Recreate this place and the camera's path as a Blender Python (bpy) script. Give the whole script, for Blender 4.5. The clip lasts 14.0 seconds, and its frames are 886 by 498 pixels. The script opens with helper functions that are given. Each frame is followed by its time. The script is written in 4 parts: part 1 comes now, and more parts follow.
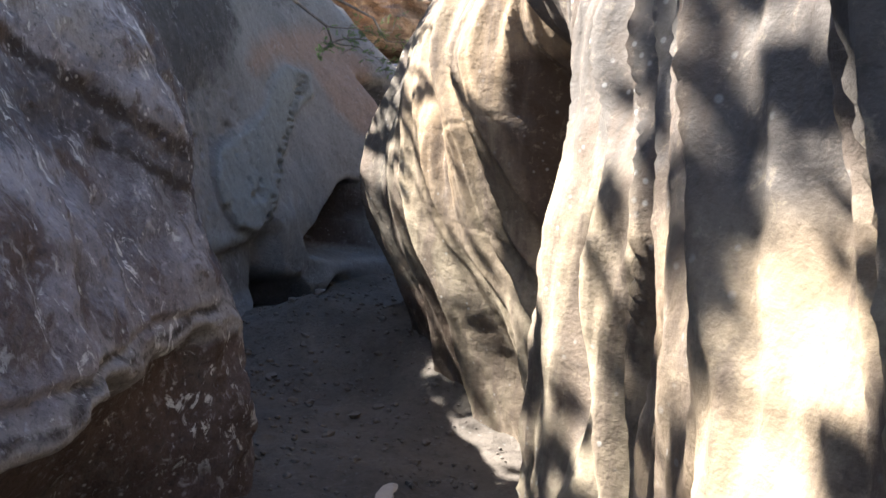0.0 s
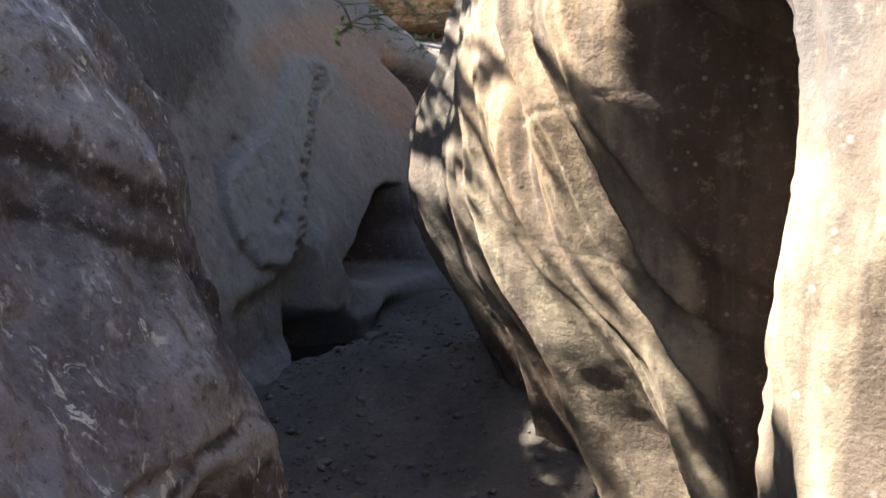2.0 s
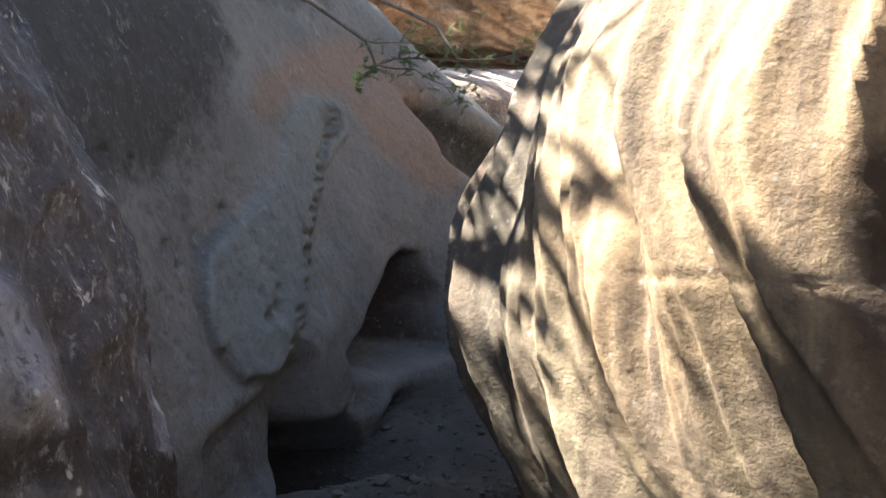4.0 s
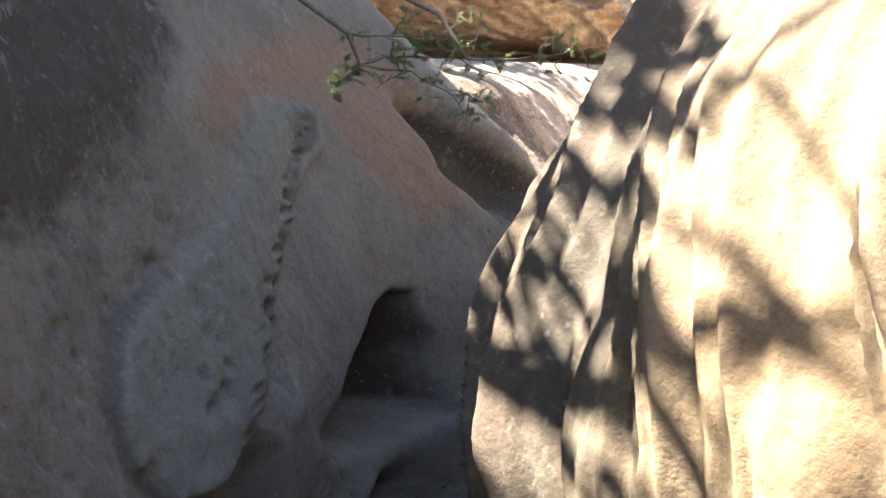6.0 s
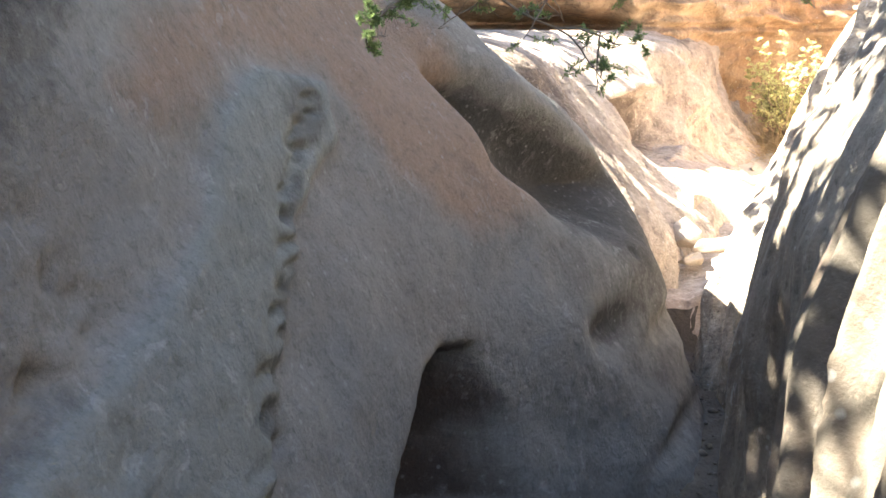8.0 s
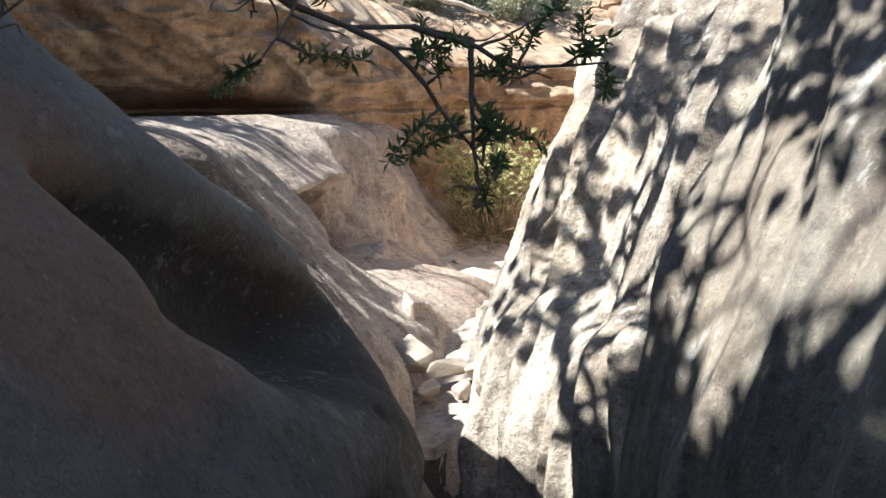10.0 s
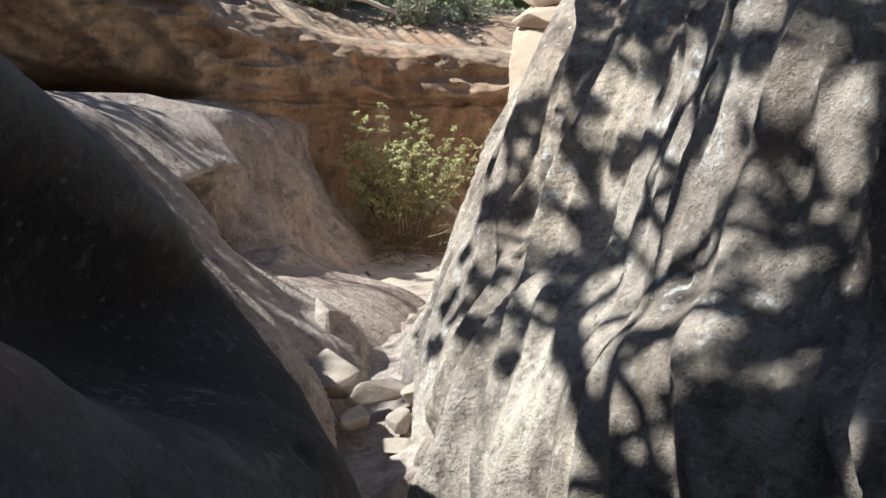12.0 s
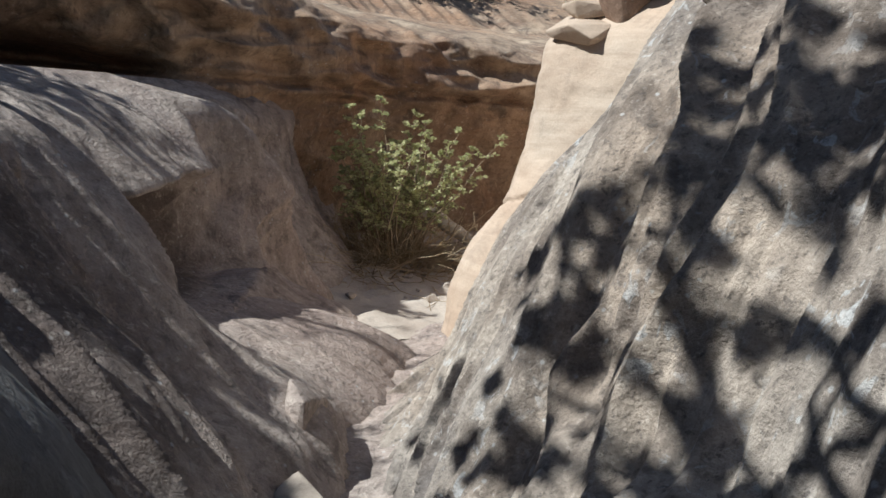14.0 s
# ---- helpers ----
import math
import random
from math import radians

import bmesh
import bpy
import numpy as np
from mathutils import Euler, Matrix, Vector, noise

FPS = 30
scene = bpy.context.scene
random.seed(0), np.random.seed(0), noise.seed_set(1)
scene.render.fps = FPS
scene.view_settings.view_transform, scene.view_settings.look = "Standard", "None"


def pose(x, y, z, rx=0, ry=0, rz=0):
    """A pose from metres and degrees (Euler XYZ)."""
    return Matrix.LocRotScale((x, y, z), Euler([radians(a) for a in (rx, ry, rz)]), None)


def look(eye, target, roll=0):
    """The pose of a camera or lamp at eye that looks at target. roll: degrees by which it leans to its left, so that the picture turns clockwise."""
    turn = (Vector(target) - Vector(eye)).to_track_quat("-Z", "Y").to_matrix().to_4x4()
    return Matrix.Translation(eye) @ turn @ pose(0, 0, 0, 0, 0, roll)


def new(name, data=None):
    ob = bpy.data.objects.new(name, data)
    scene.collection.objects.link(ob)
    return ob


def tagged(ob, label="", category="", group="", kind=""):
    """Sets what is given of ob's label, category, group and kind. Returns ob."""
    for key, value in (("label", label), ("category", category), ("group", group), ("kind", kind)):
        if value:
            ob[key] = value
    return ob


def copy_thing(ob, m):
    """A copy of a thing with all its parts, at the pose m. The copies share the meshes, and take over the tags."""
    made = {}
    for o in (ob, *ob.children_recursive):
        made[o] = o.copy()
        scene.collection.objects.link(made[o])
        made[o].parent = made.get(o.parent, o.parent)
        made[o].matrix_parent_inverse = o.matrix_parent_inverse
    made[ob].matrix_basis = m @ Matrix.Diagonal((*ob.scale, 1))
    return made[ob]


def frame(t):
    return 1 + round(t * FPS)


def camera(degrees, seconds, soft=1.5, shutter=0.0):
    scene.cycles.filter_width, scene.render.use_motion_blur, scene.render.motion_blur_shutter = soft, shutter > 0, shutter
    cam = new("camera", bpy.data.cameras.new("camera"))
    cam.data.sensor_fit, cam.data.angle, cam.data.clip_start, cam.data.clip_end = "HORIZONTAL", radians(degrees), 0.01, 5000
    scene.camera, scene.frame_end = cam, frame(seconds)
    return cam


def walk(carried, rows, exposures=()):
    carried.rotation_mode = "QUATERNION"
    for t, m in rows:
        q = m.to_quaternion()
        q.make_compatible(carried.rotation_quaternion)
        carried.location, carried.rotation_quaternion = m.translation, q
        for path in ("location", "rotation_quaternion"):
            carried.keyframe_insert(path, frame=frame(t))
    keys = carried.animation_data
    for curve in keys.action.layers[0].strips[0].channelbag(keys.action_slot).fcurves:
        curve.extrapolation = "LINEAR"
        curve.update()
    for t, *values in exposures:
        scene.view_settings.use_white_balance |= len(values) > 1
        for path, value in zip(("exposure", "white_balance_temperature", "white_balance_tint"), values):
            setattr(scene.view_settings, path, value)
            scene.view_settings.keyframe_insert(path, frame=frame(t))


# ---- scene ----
cam = camera(45.8, 14.0)
METRES, EYE, TILT, LEAN, TURN = 8.0, 1.5, -9.0, -4.6, 0.0
ROWS = [
    (0.0, 0.0, 0.0, 0.0, 0.0, 0.0, 0.0),
    (0.5, -0.0076, 0.0228, 0.0043, 1.79, 0.18, -0.01),
    (1.0, -0.0179, 0.0751, 0.0116, 3.97, 0.61, 4.27),
    (1.5, -0.0181, 0.108, 0.0176, 3.52, -2.62, 4.22),
    (2.0, -0.0211, 0.1425, 0.0239, 1.75, -1.17, 6.26),
    (2.5, -0.0248, 0.168, 0.0291, -2.69, -3.87, 4.4),
    (3.0, -0.0278, 0.2053, 0.0392, -0.58, 0.23, 5.4),
    (3.5, -0.0347, 0.2362, 0.0599, 1.71, -0.2, 2.83),
    (6.0, -0.0506, 0.3857, 0.0959, 0.48, -1.74, 2.32),
    (6.5, -0.0628, 0.4243, 0.0926, 5.04, -1.6, 5.08),
    (7.0, -0.0682, 0.4624, 0.0937, 6.03, -3.61, 3.66),
    (7.5, -0.0707, 0.511, 0.0983, 2.32, -1.74, 2.75),
    (8.0, -0.0829, 0.5572, 0.108, -0.73, -2.46, 4.85),
    (8.5, -0.086, 0.5987, 0.1168, -10.06, -2.91, 4.79),
    (11.0, -0.0654, 0.7785, 0.116, -21.69, 2.13, 8.02),
    (11.5, -0.0608, 0.808, 0.1076, -24.25, -1.59, 5.4),
    (12.0, -0.0476, 0.8452, 0.1101, -24.86, 1.1, 9.52),
    (12.5, -0.0467, 0.8635, 0.1257, -23.98, 3.8, 7.65),
    (13.0, -0.0341, 0.8922, 0.1331, -24.61, 5.95, 5.84),
    (13.5, -0.0228, 0.921, 0.1515, -28.2, -1.56, 5.73),
    (14.0, -0.0148, 0.9421, 0.1645, -26.51, -1.63, 3.85),
]
walk(cam, [(t, pose(0, 0, EYE, TILT, LEAN, TURN) @ pose(METRES * x, METRES * y, METRES * z, 90 + pitch, roll, yaw)) for t, x, y, z, yaw, pitch, roll in ROWS], [(0.0, 3.2, 6100, 9), (1.0, 3.1, 5900, 9), (2.0, 3.1, 6400, 9), (3.5, 3.25, 6500, 7), (6.0, 3.4, 6900, 8), (6.5, 3.45, 6500, 4), (7.5, 4.05, 6800, 5), (8.0, 4.0, 6800, 4), (8.7, 3.3, 6500, 2), (11.0, 1.15, 5600, 4), (12.5, 0.9, 5600, 4), (14.0, 0.45, 5500, 5)])

# ---- light ----
SUN_TO = Vector((-0.64, 0.19, 0.73)).normalized()
world = bpy.data.worlds.new("sky")
scene.world = world
world.use_nodes = True
wn = world.node_tree
sky = wn.nodes.new("ShaderNodeTexSky")
sky.sky_type, sky.sun_disc = "NISHITA", False
sky.sun_elevation = math.asin(SUN_TO.z)
sky.sun_rotation = math.atan2(SUN_TO.x, SUN_TO.y)
wn.links.new(sky.outputs[0], wn.nodes["Background"].inputs[0])
wn.nodes["Background"].inputs[1].default_value = 0.05
sun = new("sun", bpy.data.lights.new("sun", "SUN"))
sun.data.energy, sun.data.angle, sun.data.color = 5.0, radians(0.5), (1.0, 0.92, 0.79)
sun.matrix_world = look((0, 0, 0), -SUN_TO)


# ---- materials ----
class Mat:
    """A node material with a few short hands."""

    def __init__(self, name, rough=0.9, spec=0.25):
        self.m = bpy.data.materials.new(name)
        self.m.use_nodes = True
        self.t = self.m.node_tree
        self.b = self.t.nodes["Principled BSDF"]
        self.b.inputs["Roughness"].default_value = rough
        self.b.inputs["Specular IOR Level"].default_value = spec
        self.pos = self.t.nodes.new("ShaderNodeTexCoord").outputs["Object"]

    def node(self, kind, **sets):
        n = self.t.nodes.new(kind)
        for k, v in sets.items():
            n.inputs[k].default_value = v
        return n

    def link(self, a, b):
        self.t.links.new(a, b)

    def stretch(self, x, y, z):
        n = self.node("ShaderNodeMapping")
        n.inputs["Scale"].default_value = (x, y, z)
        self.link(self.pos, n.inputs[0])
        return n.outputs[0]

    def noise(self, scale, detail=6.0, rough=0.6, warp=0.0, at=None):
        n = self.node("ShaderNodeTexNoise", Scale=scale, Detail=detail, Roughness=rough, Distortion=warp)
        self.link(at or self.pos, n.inputs["Vector"])
        return n.outputs["Fac"]

    def ramp(self, value, *stops):
        n = self.node("ShaderNodeValToRGB")
        e = n.color_ramp.elements
        while len(e) < len(stops):
            e.new(0.5)
        for i, (p, c) in enumerate(stops):
            e[i].position = p
            e[i].color = (*(c if isinstance(c, tuple) else (c, c, c)), 1)
        self.link(value, n.inputs[0])
        return n.outputs[0]

    def mix(self, fac, a, b, how="MIX"):
        n = self.t.nodes.new("ShaderNodeMix")
        n.data_type, n.blend_type = "RGBA", how
        for sock, v in ((n.inputs[0], fac), (n.inputs[6], a), (n.inputs[7], b)):
            if isinstance(v, (int, float)):
                sock.default_value = v
            elif isinstance(v, tuple):
                sock.default_value = (*v, 1)
            else:
                self.link(v, sock)
        return n.outputs[2]

    def math(self, how, a, b=0.0):
        n = self.t.nodes.new("ShaderNodeMath")
        n.operation = how
        for sock, v in zip(n.inputs, (a, b)):
            if isinstance(v, (int, float)):
                sock.default_value = v
            else:
                self.link(v, sock)
        return n.outputs[0]

    def patch(self, centre, size, lo=0.75, hi=1.15, wob=0.5, scale=2.5):
        """A soft-edged patch with an uneven outline: 1 inside, 0 outside."""
        sub = self.node("ShaderNodeVectorMath")
        sub.operation = "SUBTRACT"
        self.link(self.pos, sub.inputs[0])
        sub.inputs[1].default_value = centre
        div = self.node("ShaderNodeVectorMath")
        div.operation = "DIVIDE"
        self.link(sub.outputs[0], div.inputs[0])
        div.inputs[1].default_value = size
        ln = self.node("ShaderNodeVectorMath")
        ln.operation = "LENGTH"
        self.link(div.outputs[0], ln.inputs[0])
        d = self.math("ADD", ln.outputs["Value"], self.math("MULTIPLY", self.math("SUBTRACT", self.noise(scale, 4), 0.5), wob))
        return self.ramp(d, (lo, 1.0), (hi, 0.0))

    def done(self, colour, bump=None, strength=0.4, distance=0.01):
        if isinstance(colour, tuple):
            self.b.inputs["Base Color"].default_value = (*colour, 1)
        else:
            self.link(colour, self.b.inputs["Base Color"])
        if bump is not None:
            n = self.node("ShaderNodeBump", Strength=strength, Distance=distance)
            self.link(bump, n.inputs["Height"])
            self.link(n.outputs[0], self.b.inputs["Normal"])
        return self.m


def sandstone(name, pale, dark, tint, lichen=0.0, stain=0.5, patches=(), streak=0.0, bands=0.0, grit=0.5, marks=(), relief=0.5, flecks=0.0):
    """Weathered sandstone: two tones, a tinted flush, vertical wash marks, bedding, lichen flecks, stains and painted
    shade.
    """
    m = Mat(name, 0.88, 0.3)
    bloom = tuple(min(0.56, 1.75 * sum(pale) / 3 + d) for d in (0.0, 0.003, 0.006))
    col = m.mix(m.ramp(m.noise(1.7, 7, 0.62, 0.6), (0.35, 0.0), (0.65, 1.0)), dark, pale)
    col = m.mix(m.math("MULTIPLY", m.ramp(m.noise(0.9, 4, 0.5, 0.3), (0.45, 0.0), (0.7, 1.0)), 0.7), col, tint)
    for centre, size, colour, amount in patches:
        col = m.mix(m.math("MULTIPLY", m.patch(centre, size), amount), col, colour)
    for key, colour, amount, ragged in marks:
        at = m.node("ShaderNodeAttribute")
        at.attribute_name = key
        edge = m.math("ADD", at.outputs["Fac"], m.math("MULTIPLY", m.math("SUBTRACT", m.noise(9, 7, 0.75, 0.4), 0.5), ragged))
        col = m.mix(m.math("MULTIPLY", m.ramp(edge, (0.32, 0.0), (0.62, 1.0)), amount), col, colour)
    if streak:
        col = m.mix(m.math("MULTIPLY", m.ramp(m.noise(1.0, 6, 0.6, 0.4, m.stretch(9, 9, 1.1)), (0.45, 0.0), (0.62, 1.0)), streak), col, (0.10, 0.075, 0.06))
    if bands:
        col = m.mix(m.math("MULTIPLY", m.ramp(m.noise(1.0, 6, 0.65, 1.4, m.stretch(1.2, 1.2, 11)), (0.4, 0.0), (0.6, 1.0)), bands), col, tuple(0.62 * c for c in tint))
    if stain:
        col = m.mix(m.math("MULTIPLY", m.ramp(m.noise(5.5, 8, 0.7, 0.5), (0.54, 0.0), (0.64, 1.0)), stain), col, (0.085, 0.07, 0.065))
    if lichen:
        col = m.mix(m.math("MULTIPLY", m.ramp(m.noise(17, 4, 0.65, 0.9, m.stretch(1, 1, 0.7)), (0.57, 0.0), (0.62, 1.0)), m.math("MULTIPLY", m.ramp(m.noise(2.6, 3), (0.48, 0.0), (0.62, 1.0)), lichen)), col, bloom)
        col = m.mix(m.math("MULTIPLY", m.ramp(m.noise(43, 3), (0.64, 0.0), (0.68, 1.0)), lichen * 0.7), col, (0.05, 0.045, 0.045))
    if lichen > 0.7:
        col = m.mix(m.math("MULTIPLY", m.ramp(m.noise(3.1, 7, 0.72, 0.8), (0.55, 0.0), (0.63, 1.0)), 0.7), col, (0.062, 0.040, 0.030))
        col = m.mix(m.ramp(m.noise(11.0, 6, 0.75, 0.0, m.stretch(1, 1.3, 0.8)), (0.64, 0.0), (0.69, 0.85)), col, bloom)
    if flecks:
        grain = m.noise(30, 6, 0.72, 0.3)
        col = m.mix(m.math("MULTIPLY", m.ramp(grain, (0.30, 1.0), (0.47, 0.0)), 0.75 * flecks), col, tuple(0.4 * c for c in dark))
        col = m.mix(m.math("MULTIPLY", m.ramp(grain, (0.56, 0.0), (0.72, 1.0)), 0.6 * flecks), col, tuple(min(0.7, 1.35 * c) for c in pale))
        pits = m.node("ShaderNodeTexVoronoi", Scale=26.0)
        m.link(m.pos, pits.inputs["Vector"])
        few = m.ramp(m.noise(6.0, 3), (0.5, 0.0), (0.6, 1.0))
        col = m.mix(m.math("MULTIPLY", m.math("MULTIPLY", m.ramp(pits.outputs["Distance"], (0.10, 1.0), (0.2, 0.0)), few), 0.6 * flecks), col, bloom)
    fine = m.noise(95, 5, 0.7)
    col = m.mix(0.35 * grit + 0.1, col, m.ramp(fine, (0.2, 0.3), (0.8, 0.72)), "OVERLAY")
    h = m.math("ADD", m.math("MULTIPLY", fine, 0.35), m.math("ADD", m.noise(14, 8, 0.65), m.math("MULTIPLY", m.noise(38, 4, 0.6), 0.5)))
    return m.done(col, h, relief, 0.012 * (0.5 + grit))


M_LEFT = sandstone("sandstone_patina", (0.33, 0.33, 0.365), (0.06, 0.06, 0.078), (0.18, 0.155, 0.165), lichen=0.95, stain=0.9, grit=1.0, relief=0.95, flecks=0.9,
                   marks=(("pale", (0.239, 0.227, 0.224), 0.8, 0.95), ("umber", (0.063, 0.0378, 0.0284), 0.8, 1.1), ("patina_shade", (0.0473, 0.0454, 0.0536), 0.8, 1.2), ("band", (0.0284, 0.0214, 0.0189), 0.9, 1.1)))
# The varnish mark also puts the shade of cave, scoop and end into colour.
M_BEND = sandstone("sandstone_washed", (0.211, 0.203, 0.197), (0.142, 0.137, 0.134), (0.189, 0.167, 0.154), stain=0.22, lichen=0.3, grit=1.0, relief=0.75, flecks=0.6,
                   marks=(("peach", (0.233, 0.158, 0.12), 0.85, 0.3), ("slab", (0.18, 0.19, 0.188), 0.85, 0.25), ("scuff_shade", (0.0756, 0.0725, 0.0725), 0.6, 1.3), ("varnish_shade", (0.0378, 0.0353, 0.0365), 0.85, 0.8), ("umber", (0.0473, 0.0265, 0.0189), 0.85, 0.35), ("wash", (0.208, 0.217, 0.224), 0.7, 0.6)))
# First patch: grey patina; second: shade along the wall's top, painted in.
M_RIGHT = sandstone("sandstone_golden", (0.285, 0.238, 0.175), (0.115, 0.092, 0.066), (0.235, 0.158, 0.098), stain=0.4, streak=0.85, grit=0.7, relief=0.4, flecks=0.6,
                    patches=(((-0.2, 5.45, 1.1), (1.2, 1.05, 2.0), (0.075, 0.066, 0.058), 0.9), ((0.4, 1.9, 1.75), (1.2, 1.7, 0.5), (0.0594, 0.0561, 0.0594), 0.85)),
                    marks=(("varnish_shade", (0.0429, 0.0264, 0.0185), 0.9, 0.5),))
M_SLOPE = sandstone("sandstone_speckled", (0.48, 0.42, 0.36), (0.16, 0.14, 0.13), (0.40, 0.31, 0.235), stain=0.5, lichen=0.7, streak=0.6, grit=1.2, relief=0.95, flecks=1.0)
M_MID = sandstone("sandstone_shoulder", (0.30, 0.265, 0.225), (0.09, 0.08, 0.075), (0.22, 0.17, 0.13), stain=0.45, lichen=0.5, streak=0.6, grit=1.0, relief=0.6, flecks=0.7)
M_CHUTE = sandstone("sandstone_chute", (0.54, 0.46, 0.40), (0.32, 0.265, 0.24), (0.45, 0.34, 0.285), stain=0.6, streak=0.4, bands=0.2, flecks=0.9, relief=1.0, grit=1.1, marks=(("patina_shade", (0.11, 0.085, 0.075), 0.9, 0.7),))
M_FAR = sandstone("sandstone_orange", (0.50, 0.395, 0.29), (0.21, 0.14, 0.10), (0.39, 0.225, 0.13), stain=0.55, streak=0.4, bands=0.25, flecks=0.8, relief=0.9, grit=0.9)
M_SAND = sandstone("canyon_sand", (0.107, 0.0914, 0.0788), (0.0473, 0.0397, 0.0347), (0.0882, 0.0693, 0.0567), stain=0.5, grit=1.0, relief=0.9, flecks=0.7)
M_BASIN = sandstone("basin_sand", (0.52, 0.455, 0.39), (0.38, 0.32, 0.27), (0.46, 0.38, 0.31), stain=0.25, grit=1.0)
M_BANK = sandstone("sandy_bank", (0.45, 0.37, 0.28), (0.30, 0.24, 0.17), (0.36, 0.28, 0.18), stain=0.5, grit=1.0)


# ---- shaping helpers ----
def smooth(xs, ys, q):
    """A smooth curve through (xs, ys), at q; ys may hold rows."""
    xs, ys, q = np.asarray(xs, float), np.asarray(ys, float), np.clip(q, xs[0], xs[-1])
    d = np.diff(ys, axis=0) / np.diff(xs).reshape(-1, *[1] * (ys.ndim - 1))
    m = np.concatenate([d[:1], (d[1:] + d[:-1]) / 2, d[-1:]])
    i = np.clip(np.searchsorted(xs, q, "right") - 1, 0, len(xs) - 2)
    h = xs[i + 1] - xs[i]
    t = (q - xs[i]) / h
    if ys.ndim > 1:
        t, h = t[:, None], h[:, None]
    return (2 * t**3 - 3 * t**2 + 1) * ys[i] + (t**3 - 2 * t**2 + t) * h * m[i] + (3 * t**2 - 2 * t**3) * ys[i + 1] + (t**3 - t**2) * h * m[i + 1]


def fractal(p, octaves=4):
    return noise.fractal(p, 1.0, 2.0, octaves, noise_basis="PERLIN_ORIGINAL")


def grid_mesh(name, verts, material, closed=False):
    """A smooth-shaded sheet from a grid of points [u, v, xyz]."""
    nu, nv = verts.shape[:2]
    ids = np.arange(nu * nv).reshape(nu, nv)
    if closed:
        ids = np.vstack([ids, ids[:1]])
    faces = np.stack([ids[:-1, :-1], ids[1:, :-1], ids[1:, 1:], ids[:-1, 1:]], -1).reshape(-1, 4)
    me = bpy.data.meshes.new(name)
    me.from_pydata(verts.reshape(-1, 3).tolist(), [], faces.tolist())
    me.polygons.foreach_set("use_smooth", [True] * len(me.polygons))
    me.materials.append(material)
    return me


def rock_wall(name, levels, stations, side, material, hollows=(), rough=0.02, crag=0.45, flute=0.0, lean=0.12, nu=200, nv=150, along="y", reach=(0.25, 0.8, 2.5, 8.0, 40.0), rise=0.25, ease=1.0, seed=0.0, carve=None, marks=()):
    """A canyon wall lofted through cross-sections. stations: where, then how far across at each level.
    side: +1 if the rock lies towards plus, -1 towards minus. hollows: where, level, two radii, depth (minus: a swell)."""
    st = np.array(stations, float)
    u = np.linspace(st[0, 0], st[-1, 0], nu)
    v = np.linspace(levels[0], levels[-1], nv)
    across = smooth(levels, smooth(st[:, 0], st[:, 1:], u).T, v).T
    U, V = np.meshgrid(u, v, indexing="ij")
    for hu, hv, ru, rv, depth in hollows:
        across += side * depth * np.exp(-((U - hu) / ru) ** 2 - ((V - hv) / rv) ** 2)
    if carve:
        across += side * carve(U, V)
    for i in range(nu):
        for j in range(nv):
            p = Vector((u[i] + seed, across[i, j], v[j]))
            d = rough * 2.2 * fractal(p * 1.3, 3) + rough * crag * fractal(p * 7.0, 5)
            if flute:
                w = u[i] + 0.13 * noise.noise(Vector((u[i] * 0.8, v[j] * 2.2, seed))) + lean * (v[j] - 1)
                d += flute * (0.35 - abs(noise.noise(Vector((w * 3.0, v[j] * 0.45, seed)))) * 2.8) + flute * 0.45 * (0.45 - 2.2 * abs(noise.noise(Vector((w * 8.0, v[j] * 1.0, seed + 5))))) + flute * 0.2 * (0.4 - 2.0 * abs(noise.noise(Vector((w * 19.0, v[j] * 1.8, seed + 9)))))
            across[i, j] -= side * d
    cols_a = [across[:, j] for j in range(nv)]
    cols_z = [V[:, j] for j in range(nv)]
    for k, r in enumerate(reach):
        cols_a.append(across[:, -1] + side * r)
        cols_z.append(V[:, -1] + rise * (1 - math.exp(-r / ease)))
    a, z = np.stack(cols_a, 1), np.stack(cols_z, 1)
    w = np.repeat(u[:, None], a.shape[1], 1)
    pts = np.stack([a, w, z] if along == "y" else [w, a, z], -1)
    me = grid_mesh(name, pts, material)
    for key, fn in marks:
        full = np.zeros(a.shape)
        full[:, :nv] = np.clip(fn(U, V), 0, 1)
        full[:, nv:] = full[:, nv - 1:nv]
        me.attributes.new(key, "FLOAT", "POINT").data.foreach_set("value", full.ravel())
    return tagged(new(name, me), kind="structure")


def step(x, width):
    """0 to 1 over the given width, centred on zero."""
    return 1.0 / (1.0 + np.exp(-np.clip(4.0 * x / width, -40, 40)))


def blob(U, V, u, v, ru, rv):
    return np.exp(-((U - u) / ru) ** 2 - ((V - v) / rv) ** 2)


def crack(U, V, u0, v0, u1, v1, wide, deep):
    """A thin uneven groove from (u0, v0) to (u1, v1)."""
    t = (U - u0) / (u1 - u0)
    line = v0 + (v1 - v0) * t + 0.004 * np.sin(U * 31) + 0.003 * np.sin(U * 83 + 1)
    return deep * np.exp(-((V - line) / wide) ** 2) * step(t, 0.1) * step(1 - t, 0.1)


